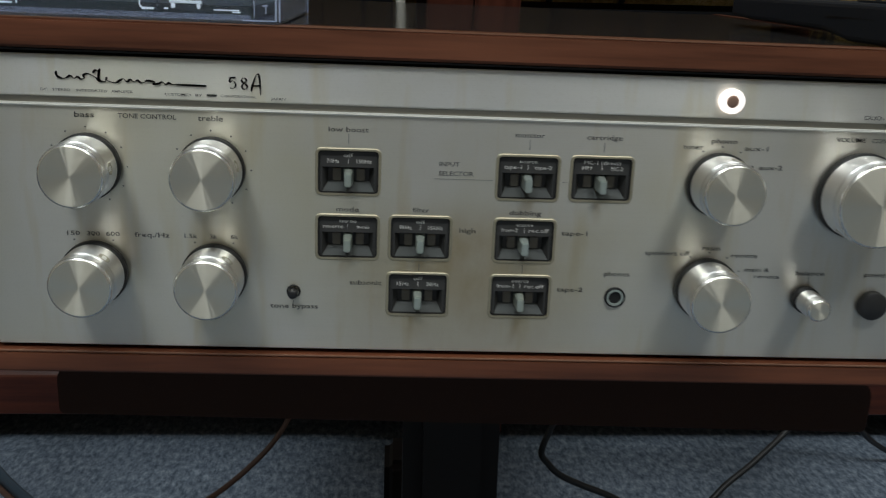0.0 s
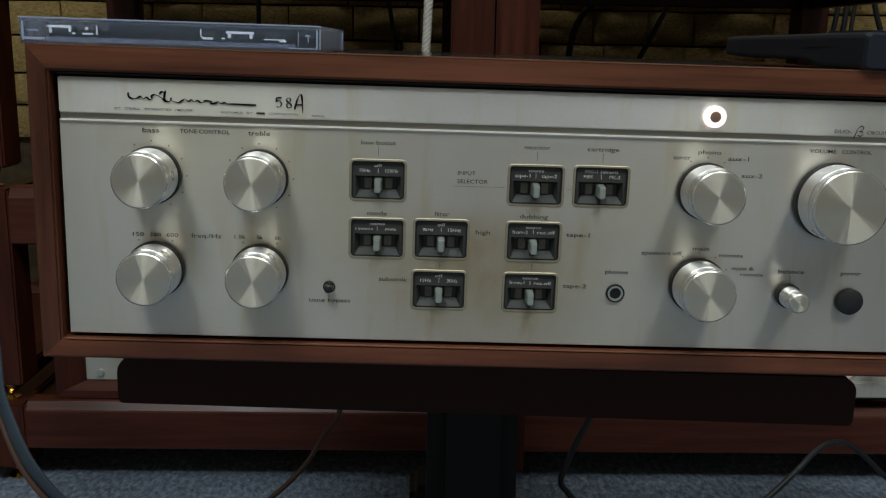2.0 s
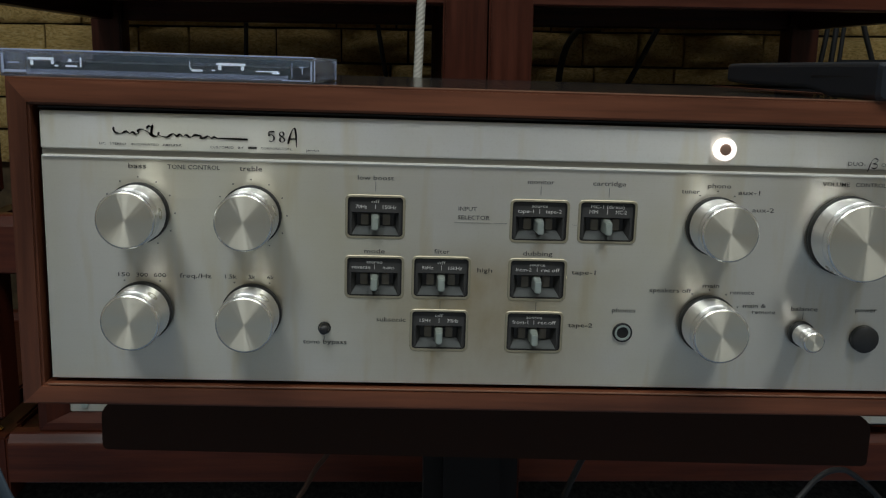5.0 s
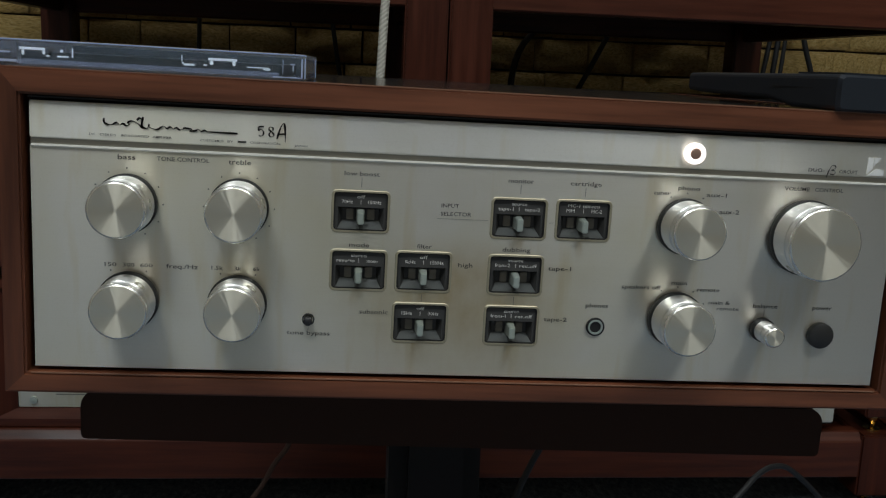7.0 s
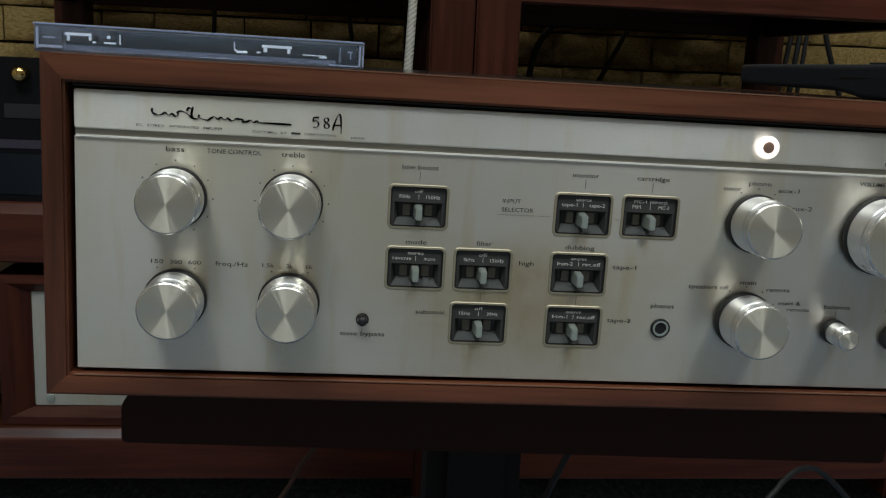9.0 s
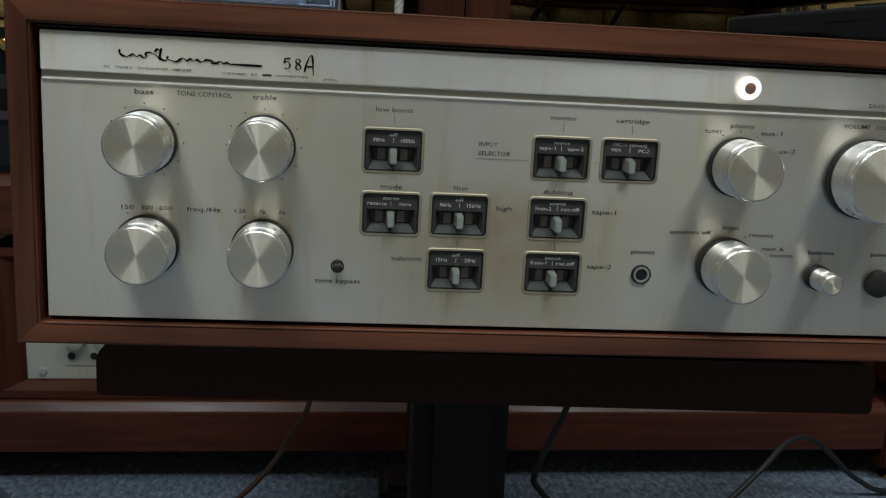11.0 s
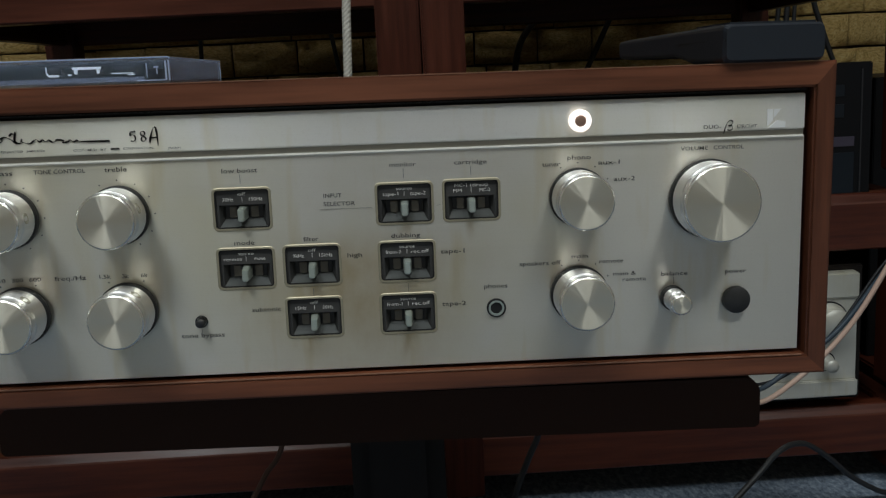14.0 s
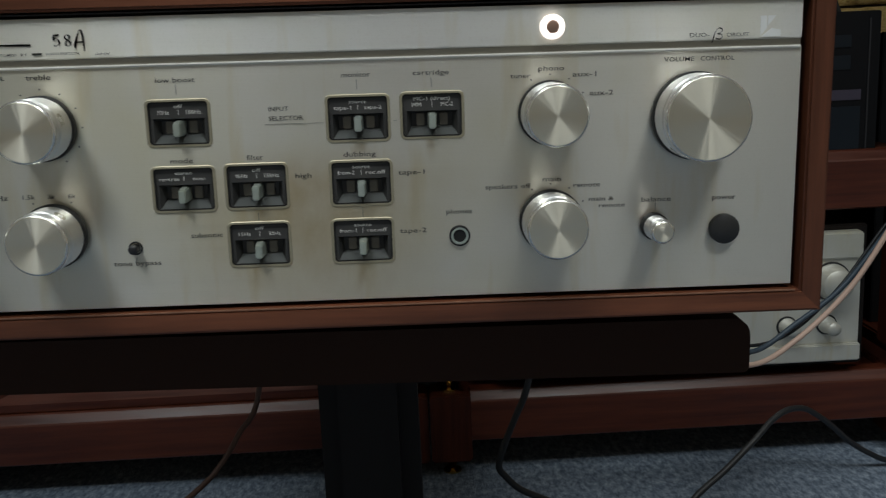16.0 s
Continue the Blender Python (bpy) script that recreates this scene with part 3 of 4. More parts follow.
for nm, kx, kz, kr, kl in KNOBS:
    big = "large" if kr > 0.015 else "small" if kr < 0.01 else "round"
    kk = knob(nm, kx, kz, kr, kl, big + " turned aluminium control knob")
    if kr > 0.01:              # a shallow dimple marks the setting
        a = radians(DIMPLES[(kx, kz)])
        bm = bmesh.new()
        got = [[bm.verts.new((q * math.cos(t), -kl + 0.0094 + q * math.sin(t), kr + h)) for t in (2 * math.pi * i / 20 for i in range(20))]
               for q, h in ((0.0026, -0.0006), (0.0026, 0.00012), (0.0021, 0.00012), (0.0018, -0.00005))]
        for p, q in zip(got, got[1:]):
            for i in range(20):
                bm.faces.new((p[i], p[(i + 1) % 20], q[(i + 1) % 20], q[i]))
        bm.faces.new(got[-1])
        ob = part("index_dimple", bm, KNOB_DIMPLE, kk, "round setting dimple")
        ob.matrix_local = Matrix.Translation((kx, 0, kz)) @ Matrix.Rotation(a, 4, "Y")

# scale dots round the knobs
for kx, kz, angles in ((-0.1710, 0.0820, range(-150, 151, 30)), (-0.1185, 0.0820, range(-150, 151, 30)), (-0.1705, 0.0345, (-30, 0, 30)),
                       (-0.1185, 0.0345, (-30, 0, 30)), (0.1035, 0.0820, (-30, 0, 30, 60)), (0.1035, 0.0335, (-30, 0, 30, 60))):
    for a in angles:
        part("dot", lathe([(0.00035, -0.0003), (0.00035, -0.0001)], 8, kx + 0.0168 * math.sin(radians(a)), kz + 0.0168 * math.cos(radians(a))), INK, panel)

CAP = 0.0020
WORDS = [  # words, from, to, height of their middle, height of a capital
    ("bass", -0.1752, -0.1670, 0.1040, 0.0023), ("TONE CONTROL", -0.1571, -0.1328, 0.1040, 0.0020), ("treble", -0.1238, -0.1132, 0.1040, 0.0023),
    ("150", -0.1817, -0.1762, 0.0520, 0.0019), ("300", -0.1732, -0.1677, 0.0520, 0.0019), ("600", -0.1650, -0.1592, 0.0520, 0.0019),
    ("freq./Hz", -0.1527, -0.1377, 0.0520, 0.0021), ("1.5k", -0.1312, -0.1258, 0.0520, 0.0019), ("3k", -0.1202, -0.1170, 0.0520, 0.0019), ("6k", -0.1112, -0.1080, 0.0520, 0.0019),
    ("low boost", -0.0685, -0.0515, 0.1012, 0.0021), ("mode", -0.0650, -0.0552, 0.0660, 0.0021), ("filter", -0.0315, -0.0242, 0.0665, 0.0021),
    ("high", -0.0105, -0.0033, 0.0577, 0.0021), ("subsonic", -0.0587, -0.0445, 0.0323, 0.0021), ("INPUT", -0.0205, -0.0118, 0.0874, 0.0019),
    ("SELECTOR", -0.0207, -0.0055, 0.0833, 0.0019), ("monitor", 0.0120, 0.0247, 0.1012, 0.0021), ("cartridge", 0.0432, 0.0590, 0.1012, 0.0021),
    ("dubbing", 0.0113, 0.0255, 0.0665, 0.0021), ("tape-1", 0.0352, 0.0470, 0.0577, 0.0021), ("tape-2", 0.0350, 0.0470, 0.0312, 0.0021),
    ("phones", 0.0562, 0.0678, 0.0392, 0.0021), ("speakers off", 0.0740, 0.0945, 0.0497, 0.0021), ("main", 0.1000, 0.1082, 0.0525, 0.0021),
    ("remote", 0.1138, 0.1258, 0.0494, 0.0020), ("main &", 0.1208, 0.1322, 0.0428, 0.0019), ("remote", 0.1255, 0.1372, 0.0397, 0.0018),
    ("tuner", 0.0860, 0.0948, 0.0985, 0.0021), ("phono", 0.0984, 0.1098, 0.1014, 0.0021), ("aux-1", 0.1135, 0.1240, 0.0985, 0.0021),
    ("aux-2", 0.1210, 0.1316, 0.0902, 0.0021), ("VOLUME", 0.1540, 0.1673, 0.1036, 0.0019), ("CONTROL", 0.1702, 0.1852, 0.1036, 0.0019),
    ("balance", 0.1448, 0.1582, 0.0417, 0.0021), ("power", 0.1772, 0.1878, 0.0417, 0.0021), ("tone bypass", -0.0942, -0.0730, 0.0205, 0.0021),
]
for w, a, b, z, h in WORDS:
    lettering(w, a, b, z, h, INK, panel)
YS = -0.0008
for w, a, b, z, h in (("DC", -0.1880, -0.1853, 0.1141, 0.0010), ("STEREO", -0.1832, -0.1758, 0.1141, 0.0010), ("INTEGRATED", -0.1735, -0.1607, 0.1141, 0.0010),
                      ("AMPLIFIER", -0.1590, -0.1502, 0.1141, 0.0010), ("JAPAN", -0.0928, -0.0868, 0.1132, 0.0009),
                      ("DUO-", 0.1650, 0.1735, 0.1137, 0.0018), ("CIRCUIT", 0.1813, 0.1912, 0.1135, 0.0016)):
    lettering(w, a, b, z, h, INK, strip, YS)
for w, a, b in (("CUSTOMED", -0.1370, -0.1262), ("BY", -0.1243, -0.1216), ("CORPORATION,", -0.1138, -0.0992)):
    lettering(w, a, b, 0.1137, 0.0010, INK, strip, YS)
mark(-0.1196, -0.1155, 0.1133, 0.1142, INK, strip, "small_print_bar", YS)
for x, z0, z1 in ((-0.0600, 0.0948, 0.0992), (0.0185, 0.0948, 0.0990), (0.0512, 0.0948, 0.0990), (0.0187, 0.0382, 0.0422), (-0.0280, 0.0382, 0.0420), (0.1512, 0.0362, 0.0398), (-0.0838, 0.0218, 0.0232)):
    mark(x - 0.00012, x + 0.00012, z0, z1, INK_SOFT, panel)
for a, b in ((-0.0225, -0.0045), (-0.0035, 0.0030), (0.0340, 0.0362)):
    mark(a, b, 0.08072, 0.08082, INK_SOFT, panel)



def pen_stroke(points, name, wide=0.0003, label=""):
    """A flat ink line of even width along (x, z) points."""
    bm = bmesh.new()
    prev = None
    for i, (x, z) in enumerate(points):
        p, q = points[max(i - 1, 0)], points[min(i + 1, len(points) - 1)]
        d = Vector((q[0] - p[0], q[1] - p[1])).normalized()
        w = wide * (0.75 + 0.35 * math.sin(i * 0.37))
        cur = [bm.verts.new((x - d.y * w, YS, z + d.x * w)), bm.verts.new((x + d.y * w, YS, z - d.x * w))]
        if prev:
            bm.faces.new((prev[0], cur[0], cur[1], prev[1]))
        prev = cur
    bmesh.ops.solidify(bm, geom=list(bm.faces), thickness=0.0001)
    return part(name, bm, INK, strip, label)




def drawn(points, wide, name="pen_letter", label=""):
    """A pen line that glides through a few (x, z) points."""
    fine_line = []
    for i in range(len(points) - 1):
        p0, p1, p2, p3 = (Vector(points[max(0, min(len(points) - 1, i + k))]) for k in (-1, 0, 1, 2))
        for k in range(6):
            t = k / 6
            fine_line.append(tuple(0.5 * ((2 * p1) + (p2 - p0) * t + (2 * p0 - 5 * p1 + 4 * p2 - p3) * t * t + (3 * p1 - p0 - 3 * p2 + p3) * t ** 3)))
    return pen_stroke(fine_line + [tuple(points[-1])], name, wide, label)


# the model number in a pen hand
drawn([(-0.1098, 0.1214), (-0.1099, 0.1197), (-0.1088, 0.1202), (-0.1077, 0.1193), (-0.1076, 0.1180), (-0.1086, 0.1170), (-0.1098, 0.1172)], 0.00036)
drawn([(-0.1099, 0.1214), (-0.1074, 0.1216)], 0.00034)
drawn([(-0.1038, 0.1193), (-0.1050, 0.1202), (-0.1046, 0.1214), (-0.1034, 0.1213), (-0.1031, 0.1203), (-0.1041, 0.1192), (-0.1049, 0.1182), (-0.1045, 0.1170), (-0.1032, 0.1170), (-0.1027, 0.1181), (-0.1038, 0.1193)], 0.00034)
drawn([(-0.1011, 0.1160), (-0.1004, 0.1190), (-0.0990, 0.1226), (-0.0979, 0.1232), (-0.0974, 0.1200), (-0.0972, 0.1146)], 0.00042)
drawn([(-0.1005, 0.1183), (-0.0974, 0.1185)], 0.00032)
# the Greek letter between the words
drawn([(0.1748, 0.1102), (0.1756, 0.1128), (0.1766, 0.1154), (0.1780, 0.1165), (0.1793, 0.1158), (0.1788, 0.1146), (0.1773, 0.1140), (0.1788, 0.1138), (0.1793, 0.1126), (0.1781, 0.1117), (0.1765, 0.1121)], 0.00026)

# a running flourish in place of the maker's script
RISE = (0.6, 0.1, -0.1, 0.3, 0.9, 0.1, 0.7, 0.0, 0.5, 1.3, 1.9, 0.9, -0.1, -0.4, 0.4, 1.0, 0.2, -0.5, 0.4, 0.9, 0.1, 0.8, 0.1, 0.7, 0.0, 0.2, 0.8, 0.5, -0.2, 0.1, 0.7, 0.0, 0.5, 0.0, 0.1, 0.0)
BACK = {9: -0.004, 10: -0.003, 13: 0.002, 15: -0.002, 16: -0.005, 17: -0.001, 26: -0.001, 27: 0.0025, 28: -0.002}
flourish = []
for k, up in enumerate(RISE):
    t = k / (len(RISE) - 1)
    flourish.append((-0.1812 + 0.0615 * (t * 0.82 if k < 34 else 0.80 if k == 34 else 1.0) + 0.5 * BACK.get(k, 0.0), 0.1190 - 0.0014 * t + 0.0013 * up))
drawn(flourish, 0.00042, "maker_flourish", "black handwritten-style flourish")
drawn([(-0.1811, 0.1218), (-0.1813, 0.1205), (-0.1806, 0.1190)], 0.00042, "flourish_stroke")
drawn([(-0.1662, 0.1214), (-0.1652, 0.1226), (-0.1640, 0.1222), (-0.1634, 0.1230), (-0.1640, 0.1196), (-0.1626, 0.1180)], 0.00046, "flourish_stroke")
# pale square emblem with a slanting cut
EMBLEM = material("emblem_white", (0.88, 0.88, 0.86), 0.5)[0]
for pts in (((0.1962, 0.1212), (0.1990, 0.1212), (0.1990, 0.1158), (0.1962, 0.1128)), ((0.1966, 0.1122), (0.2052, 0.1122), (0.2052, 0.1150), (0.2012, 0.1158)), ((0.1994, 0.1212), (0.2030, 0.1212), (0.1994, 0.1168))):
    bm = bmesh.new()
    fv, bv = [bm.verts.new((x, YS, z)) for x, z in pts], [bm.verts.new((x, -0.0002, z)) for x, z in pts]
    bm.faces.new(fv)
    bm.faces.new(bv)
    for i in range(len(pts)):
        j = (i + 1) % len(pts)
        bm.faces.new((fv[i], fv[j], bv[j], bv[i]))
    part("emblem", bm, EMBLEM, strip)

# lamp ring, jack, buttons
lamp = part("indicator_lamp", lathe([(0.0053, 0.0), (0.0053, -0.0030), (0.0049, -0.0036), (0.0028, -0.0032)], 40, 0.1045, 0.1190, cap=False), RING_GLOW, amp, "glowing white ring lamp with amber centre", True)
part("lamp_eye", lathe([(0.0028, -0.0033), (0.0021, -0.0036), (0.0002, -0.0038)], 24, 0.1045, 0.1190), RING_EYE, lamp, "", True)
jack = part("headphone_jack", lathe([(0.0048, 0.0), (0.0048, -0.0010), (0.0040, -0.0013), (0.0040, -0.0009)], 36, 0.0620, 0.0280, cap=False), RUBBER, amp, "black ringed headphone socket", True)
part("jack_ring", lathe([(0.0040, -0.0008), (0.0038, -0.0014), (0.0030, -0.0014), (0.0028, 0.0)], 36, 0.0620, 0.0280, cap=False), LEVER, jack)
part("jack_hole", lathe([(0.0029, -0.0006), (0.0001, -0.0004)], 24, 0.0620, 0.0280), SLOT, jack)
power = part("power_button", lathe([(0.0068, 0.0), (0.0068, -0.0028), (0.0062, -0.0036), (0.0001, -0.0036)], 40, 0.1826, 0.0272), BUTTON, amp, "round matt black push button", True)
byp = part("bypass_button", lathe([(0.0031, 0.0), (0.0031, -0.0006), (0.0026, -0.0009), (0.0024, -0.0002)], 28, -0.0838, 0.0274, cap=False), RUBBER, amp, "small grey tone bypass button", True)
part("button_cap", lathe([(0.0021, -0.0002), (0.0021, -0.0050), (0.0017, -0.0056), (0.0001, -0.0057)], 24, -0.0838, 0.0274), GREY_DARK, byp, "", True)

# ---- stand under the amplifier ----
stand = thing("amplifier_stand", "black painted metal stand with square column under the amplifier", "stand", (0, 0, 0))
SX, SZ0, SZ1 = 0.2055, ZP - 0.0515, ZP - 0.0230
bm = rounded_slab(-SX + 0.003, SX + 0.003, SZ0, SZ1, 0.009, 0.03, 0.36, 0.003)
for v in bm.verts:             # the plate sags a little towards one end
    v.co.z -= 0.0022 * (v.co.x + SX) / (2 * SX) - (0.0016 * (SX - v.co.x) / (2 * SX) if v.co.z < (SZ0 + SZ1) / 2 else 0)
bm.transform(LEAN)
part("shelf_plate", bm, SHELF_PAINT, stand)
bm = block(-0.0300, 0.0385, 0.185, 0.255, 0.012, SZ0 + 0.014, 0.014, seg=4)
part("column", bm, BLACK_METAL, stand)
part("collar", block(-0.036, 0.0445, 0.18, 0.26, SZ0 + 0.002, SZ0 + 0.0145, 0.004), BLACK_METAL, stand)
part("rear_block", block(-0.045, 0.032, 0.395, 0.455, 0.0, 0.124, 0.008, seg=3), BLACK_METAL, stand)
part("foot_bar", block(-0.02, 0.02, 0.25, 0.40, 0.0, 0.014, 0.003), BLACK_METAL, stand)
part("base_plate", block(-0.16, 0.17, 0.10, 0.30, 0.0, 0.012, 0.004), BLACK_METAL, stand)

# ---- things on the amplifier ----
TOP = ZP + CT
cd = thing("cd_case", "clear plastic disc case lying on the amplifier", "disc case", (-0.1598, 0.0600, TOP))
leaning(cd)
part("lid", block(-0.071, 0.071, -0.0625, 0.0625, 0.0106, 0.0122, 0.0004), HAZE, cd)
part("base", block(-0.071, 0.071, -0.0625, 0.0625, 0.0, 0.0014, 0.0004), HAZE, cd)
for sx in (-1, 1):
    part("edge_wall", block(sx * 0.0700 - 0.0009, sx * 0.0700 + 0.0009, -0.0622, 0.0622, 0.0014, 0.0106, 0.0002), FROST, cd)
    part("corner_block", block(sx * 0.0645 - 0.0050, sx * 0.0645 + 0.0050, -0.0620, -0.0540, 0.0016, 0.0104, 0.0008), CLEAR, cd)
part("hinge_wall", block(-0.0688, 0.0688, 0.0605, 0.0622, 0.0014, 0.0106), TRAY, cd)
part("tray", block(-0.060, 0.060, -0.0560, 0.0590, 0.0016, 0.0070, 0.0006), TRAY, cd, "dark disc tray")
part("front_bar", block(-0.0590, 0.0590, -0.0620, -0.0612, 0.0014, 0.0036), HAZE, cd)
# Pale blue strips draw the highlights along the clear case's edges.
RIM_LIGHT = material("rim_highlight", (0.46, 0.52, 0.68), 0.12)[0]
part("rim_highlight_line", block(-0.0712, 0.0712, -0.0630, -0.0624, 0.0117, 0.0124, 0.0002), RIM_LIGHT, cd)
part("rim_highlight_line", block(0.0708, 0.0714, -0.0630, -0.0616, 0.0012, 0.0108, 0.0002), RIM_LIGHT, cd)
part("rim_highlight_line", block(0.0710, 0.0716, -0.0616, 0.0625, 0.0112, 0.0122, 0.0002), RIM_LIGHT, cd)
part("rim_highlight_line", block(0.0710, 0.0716, 0.0612, 0.0625, 0.0, 0.0112, 0.0002), RIM_LIGHT, cd)
pane = part("front_pane", block(-0.0590, 0.0590, -0.0624, -0.0619, 0.0016, 0.0104), CLEAR, cd)
for ob in cd.children:
    if ob.name.split(".")[0] in ("front_pane", "lid", "corner_block", "front_bar"):
        ob.visible_shadow = False
# White that stands for light glinting on the clear tabs.
GLINT = material("painted_glint", (0.90, 0.95, 0.98), 0.1)[0]


def clip(cx, cw, bars):
    """A moulded tab inside the case, its glints drawn as white bars (x from, x to, z from, z to)."""
    c = part("clip", block(cx - cw, cx + cw, -0.0606, -0.0575, 0.0046, 0.0086, 0.0010), CLEAR, cd)
    c.visible_shadow = False
    for x0, x1, z0, z1 in bars:
        part("painted_glint_bar", block(x0, x1, -0.0616, -0.0608, z0, z1, 0.0002), GLINT, c)


clip(-0.0520, 0.0070, ((-0.0586, -0.0470, 0.0076, 0.0088), (-0.0574, -0.0562, 0.0052, 0.0076), (-0.0482, -0.0470, 0.0058, 0.0076)))
clip(-0.0395, 0.0060, ((-0.0466, -0.0450, 0.0048, 0.0056), (-0.0418, -0.0366, 0.0048, 0.0056), (-0.0352, -0.0346, 0.0048, 0.0092), (-0.0404, -0.0390, 0.0070, 0.0084)))
clip(0.0180, 0.0040, ((0.0140, 0.0145, 0.0060, 0.0092), (0.0150, 0.0200, 0.0044, 0.0054), (0.0142, 0.0152, 0.0052, 0.0060)))
clip(0.0330, 0.0076, ((0.0262, 0.0395, 0.0074, 0.0086), (0.0270, 0.0286, 0.0054, 0.0074), (0.0374, 0.0388, 0.0054, 0.0074), (0.0240, 0.0258, 0.0048, 0.0055)))
clip(0.0505, 0.0062, ((0.0440, 0.0545, 0.0050, 0.0055), (0.0515, 0.0550, 0.0042, 0.0049)))
for x0, x1, z0, z1 in ((0.0692, 0.0700, 0.0014, 0.0104), (0.0560, 0.0692, 0.0012, 0.0018), (0.0640, 0.0664, 0.0072, 0.0080), (0.0652, 0.0658, 0.0044, 0.0072), (0.0606, 0.0610, 0.0030, 0.0096),
                       (-0.0700, -0.0690, 0.0014, 0.0104), (-0.0690, -0.0590, 0.0018, 0.0030), (-0.0672, -0.0620, 0.0058, 0.0066)):
    part("corner_highlight", block(x0, x1, -0.0628, -0.0621, z0, z1, 0.0002), RIM_LIGHT, cd)
for k in range(9):
    part("rib", block(-0.0688 + 0.0013 * k, -0.0684 + 0.0013 * k, -0.0628, -0.0622, 0.0074 + 0.0002 * (k % 3), 0.0102), FROST, cd)

remote = thing("remote_control", "slate-grey plastic handset lying on the amplifier", "remote control", (0.0, 0.0, TOP))
leaning(remote)
bm = bmesh.new()
# a long handset, thicker towards one end
sections = [(0.000, 0.019, 0.0080, 0.0155), (0.003, 0.0225, 0.0052, 0.0170), (0.030, 0.0232, 0.0042, 0.0174), (0.125, 0.0240, 0.0036, 0.0178), (0.142, 0.0242, 0.0016, 0.0179), (0.152, 0.0244, 0.0, 0.0180), (0.199, 0.0248, 0.0, 0.0180), (0.202, 0.0238, 0.0012, 0.0168)]
rings = []
for s, w, lo, hi in sections:
    r = min(0.0026, (hi - lo) * 0.4)
    rings.append([bm.verts.new((s, y, z)) for y, z in rounded_outline(-w, w, lo, hi, r, 3)])
for a, b in zip(rings, rings[1:]):
    for i in range(len(a)):
        j = (i + 1) % len(a)
        bm.faces.new((a[i], a[j], b[j], b[i]))
bm.faces.new(rings[0])
bm.faces.new(rings[-1])
lie = Matrix.Translation((0.1900, 0.195, 0.0002)) @ Matrix.Rotation(radians(-88), 4, "Z")
body = part("body", bm, REMOTE_MAT, remote)
body.matrix_local = lie
ob = part("top_plate", block(0.150, 0.1995, -0.0225, 0.0225, 0.0160, 0.0190, 0.0016), REMOTE_MAT, remote)
ob.matrix_local = lie
ob = part("seam", block(0.130, 0.2016, -0.0246, 0.0246, 0.0106, 0.0110), SLOT, remote)
ob.matrix_local = lie

# ---- racks behind ----
RF, RB = 0.65, 1.25


def chamfered_rail(x0, x1, y0, y1, z0, z1, c=0.0125):
    """A rail along x whose upper front edge is cut off at a slant."""
    bm = bmesh.new()
    pts = [(y0, z0 + 0.002), (y0 + 0.002, z0), (y1, z0), (y1, z1), (y0 + c * 0.86, z1), (y0 + c * 0.7, z1 - 0.0014), (y0 + 0.0010, z1 - c + 0.0022), (y0, z1 - c)]
    a, b = [bm.verts.new((x0, y, z)) for y, z in pts], [bm.verts.new((x1, y, z)) for y, z in pts]
    bm.faces.new(a)
    bm.faces.new(b)
    for i in range(len(pts)):
        j = (i + 1) % len(pts)
        bm.faces.new((a[i], a[j], b[j], b[i]))
    return bm


def rack_level(label, x0, x1, z_foot, z_post, z_top, z_rail, group):
    """One level of the spiked wooden rack: four posts, rails, a board, and brass spikes beneath."""
    cx = (x0 + x1) / 2
    r = thing("rack_level", label, "rack", (cx, (RF + RB) / 2, z_foot), group)
    hw, hd, p = (x1 - x0) / 2, (RB - RF) / 2, 0.050
    zb, zt, zr = z_post - z_foot, z_top - z_foot, z_rail - z_foot
    for sx in (-1, 1):
        for sy in (-1, 1):
            xa, ya = sx * (hw - p / 2), sy * (hd - p / 2)
            part("post", block(xa - p / 2, xa + p / 2, ya - p / 2, ya + p / 2, zb, zt, 0.0025), RACK_Z, r)
            part("spike", lathe_z([(0.0012, 0.0015), (0.0085, zb * 0.75), (0.0085, zb)], 20, xa, ya), GOLD, r, "polished brass spike")
            part("spike_cup", lathe_z([(0.011, 0.0), (0.011, 0.002), (0.004, 0.0028)], 20, xa, ya), GOLD, r)
    for sy in (-1, 1):
        ya = sy * (hd - 0.016)
        part("rail", chamfered_rail(-hw + p, hw - p, ya - 0.014, ya + 0.014, zr, zt + 0.002), RACK_X, r)
    for sx in (-1, 1):
        xa = sx * (hw - 0.025)
        part("side_rail", block(xa - 0.014, xa + 0.014, -hd + p, hd - p, zr, zt - 0.006, 0.003), RACK_Y, r)
    part("shelf_board", block(-hw + p - 0.01, hw - p + 0.01, -hd + 0.031, hd - 0.031, zt - 0.030, zt - 0.014), RACK_X, r)
    return r


RACKS = [(-0.578, 0.0455), (0.0475, 0.664)]
for x0, x1 in ((-1.204, -0.580), (0.667, 1.284)):
    rack_level("low mahogany rack base beside the taller racks", x0, x1, 0.0, 0.021, 0.107, 0.047, "rack levels")
for x0, x1 in RACKS:
    rack_level("low mahogany rack base on brass cones over carpet", x0, x1, 0.0, 0.021, 0.107, 0.047, "rack levels")
    rack_level("mahogany rack shelf on brass spikes", x0, x1, 0.107, 0.131, 0.377, 0.310, "rack levels")
    rack_level("mahogany rack shelf on brass spikes", x0, x1, 0.377, 0.402, 0.695, 0.625, "rack levels")

# ---- equipment on the racks ----
BZ = 0.093
unit = thing("cased_amplifier", "silver amplifier in dark mahogany case on low rack", "amplifier", (-0.2625, 0.695, BZ))
CASE, INNER = (-0.231, 0.231, 0.017, 0.200), (-0.197, 0.197, 0.0365, 0.178)


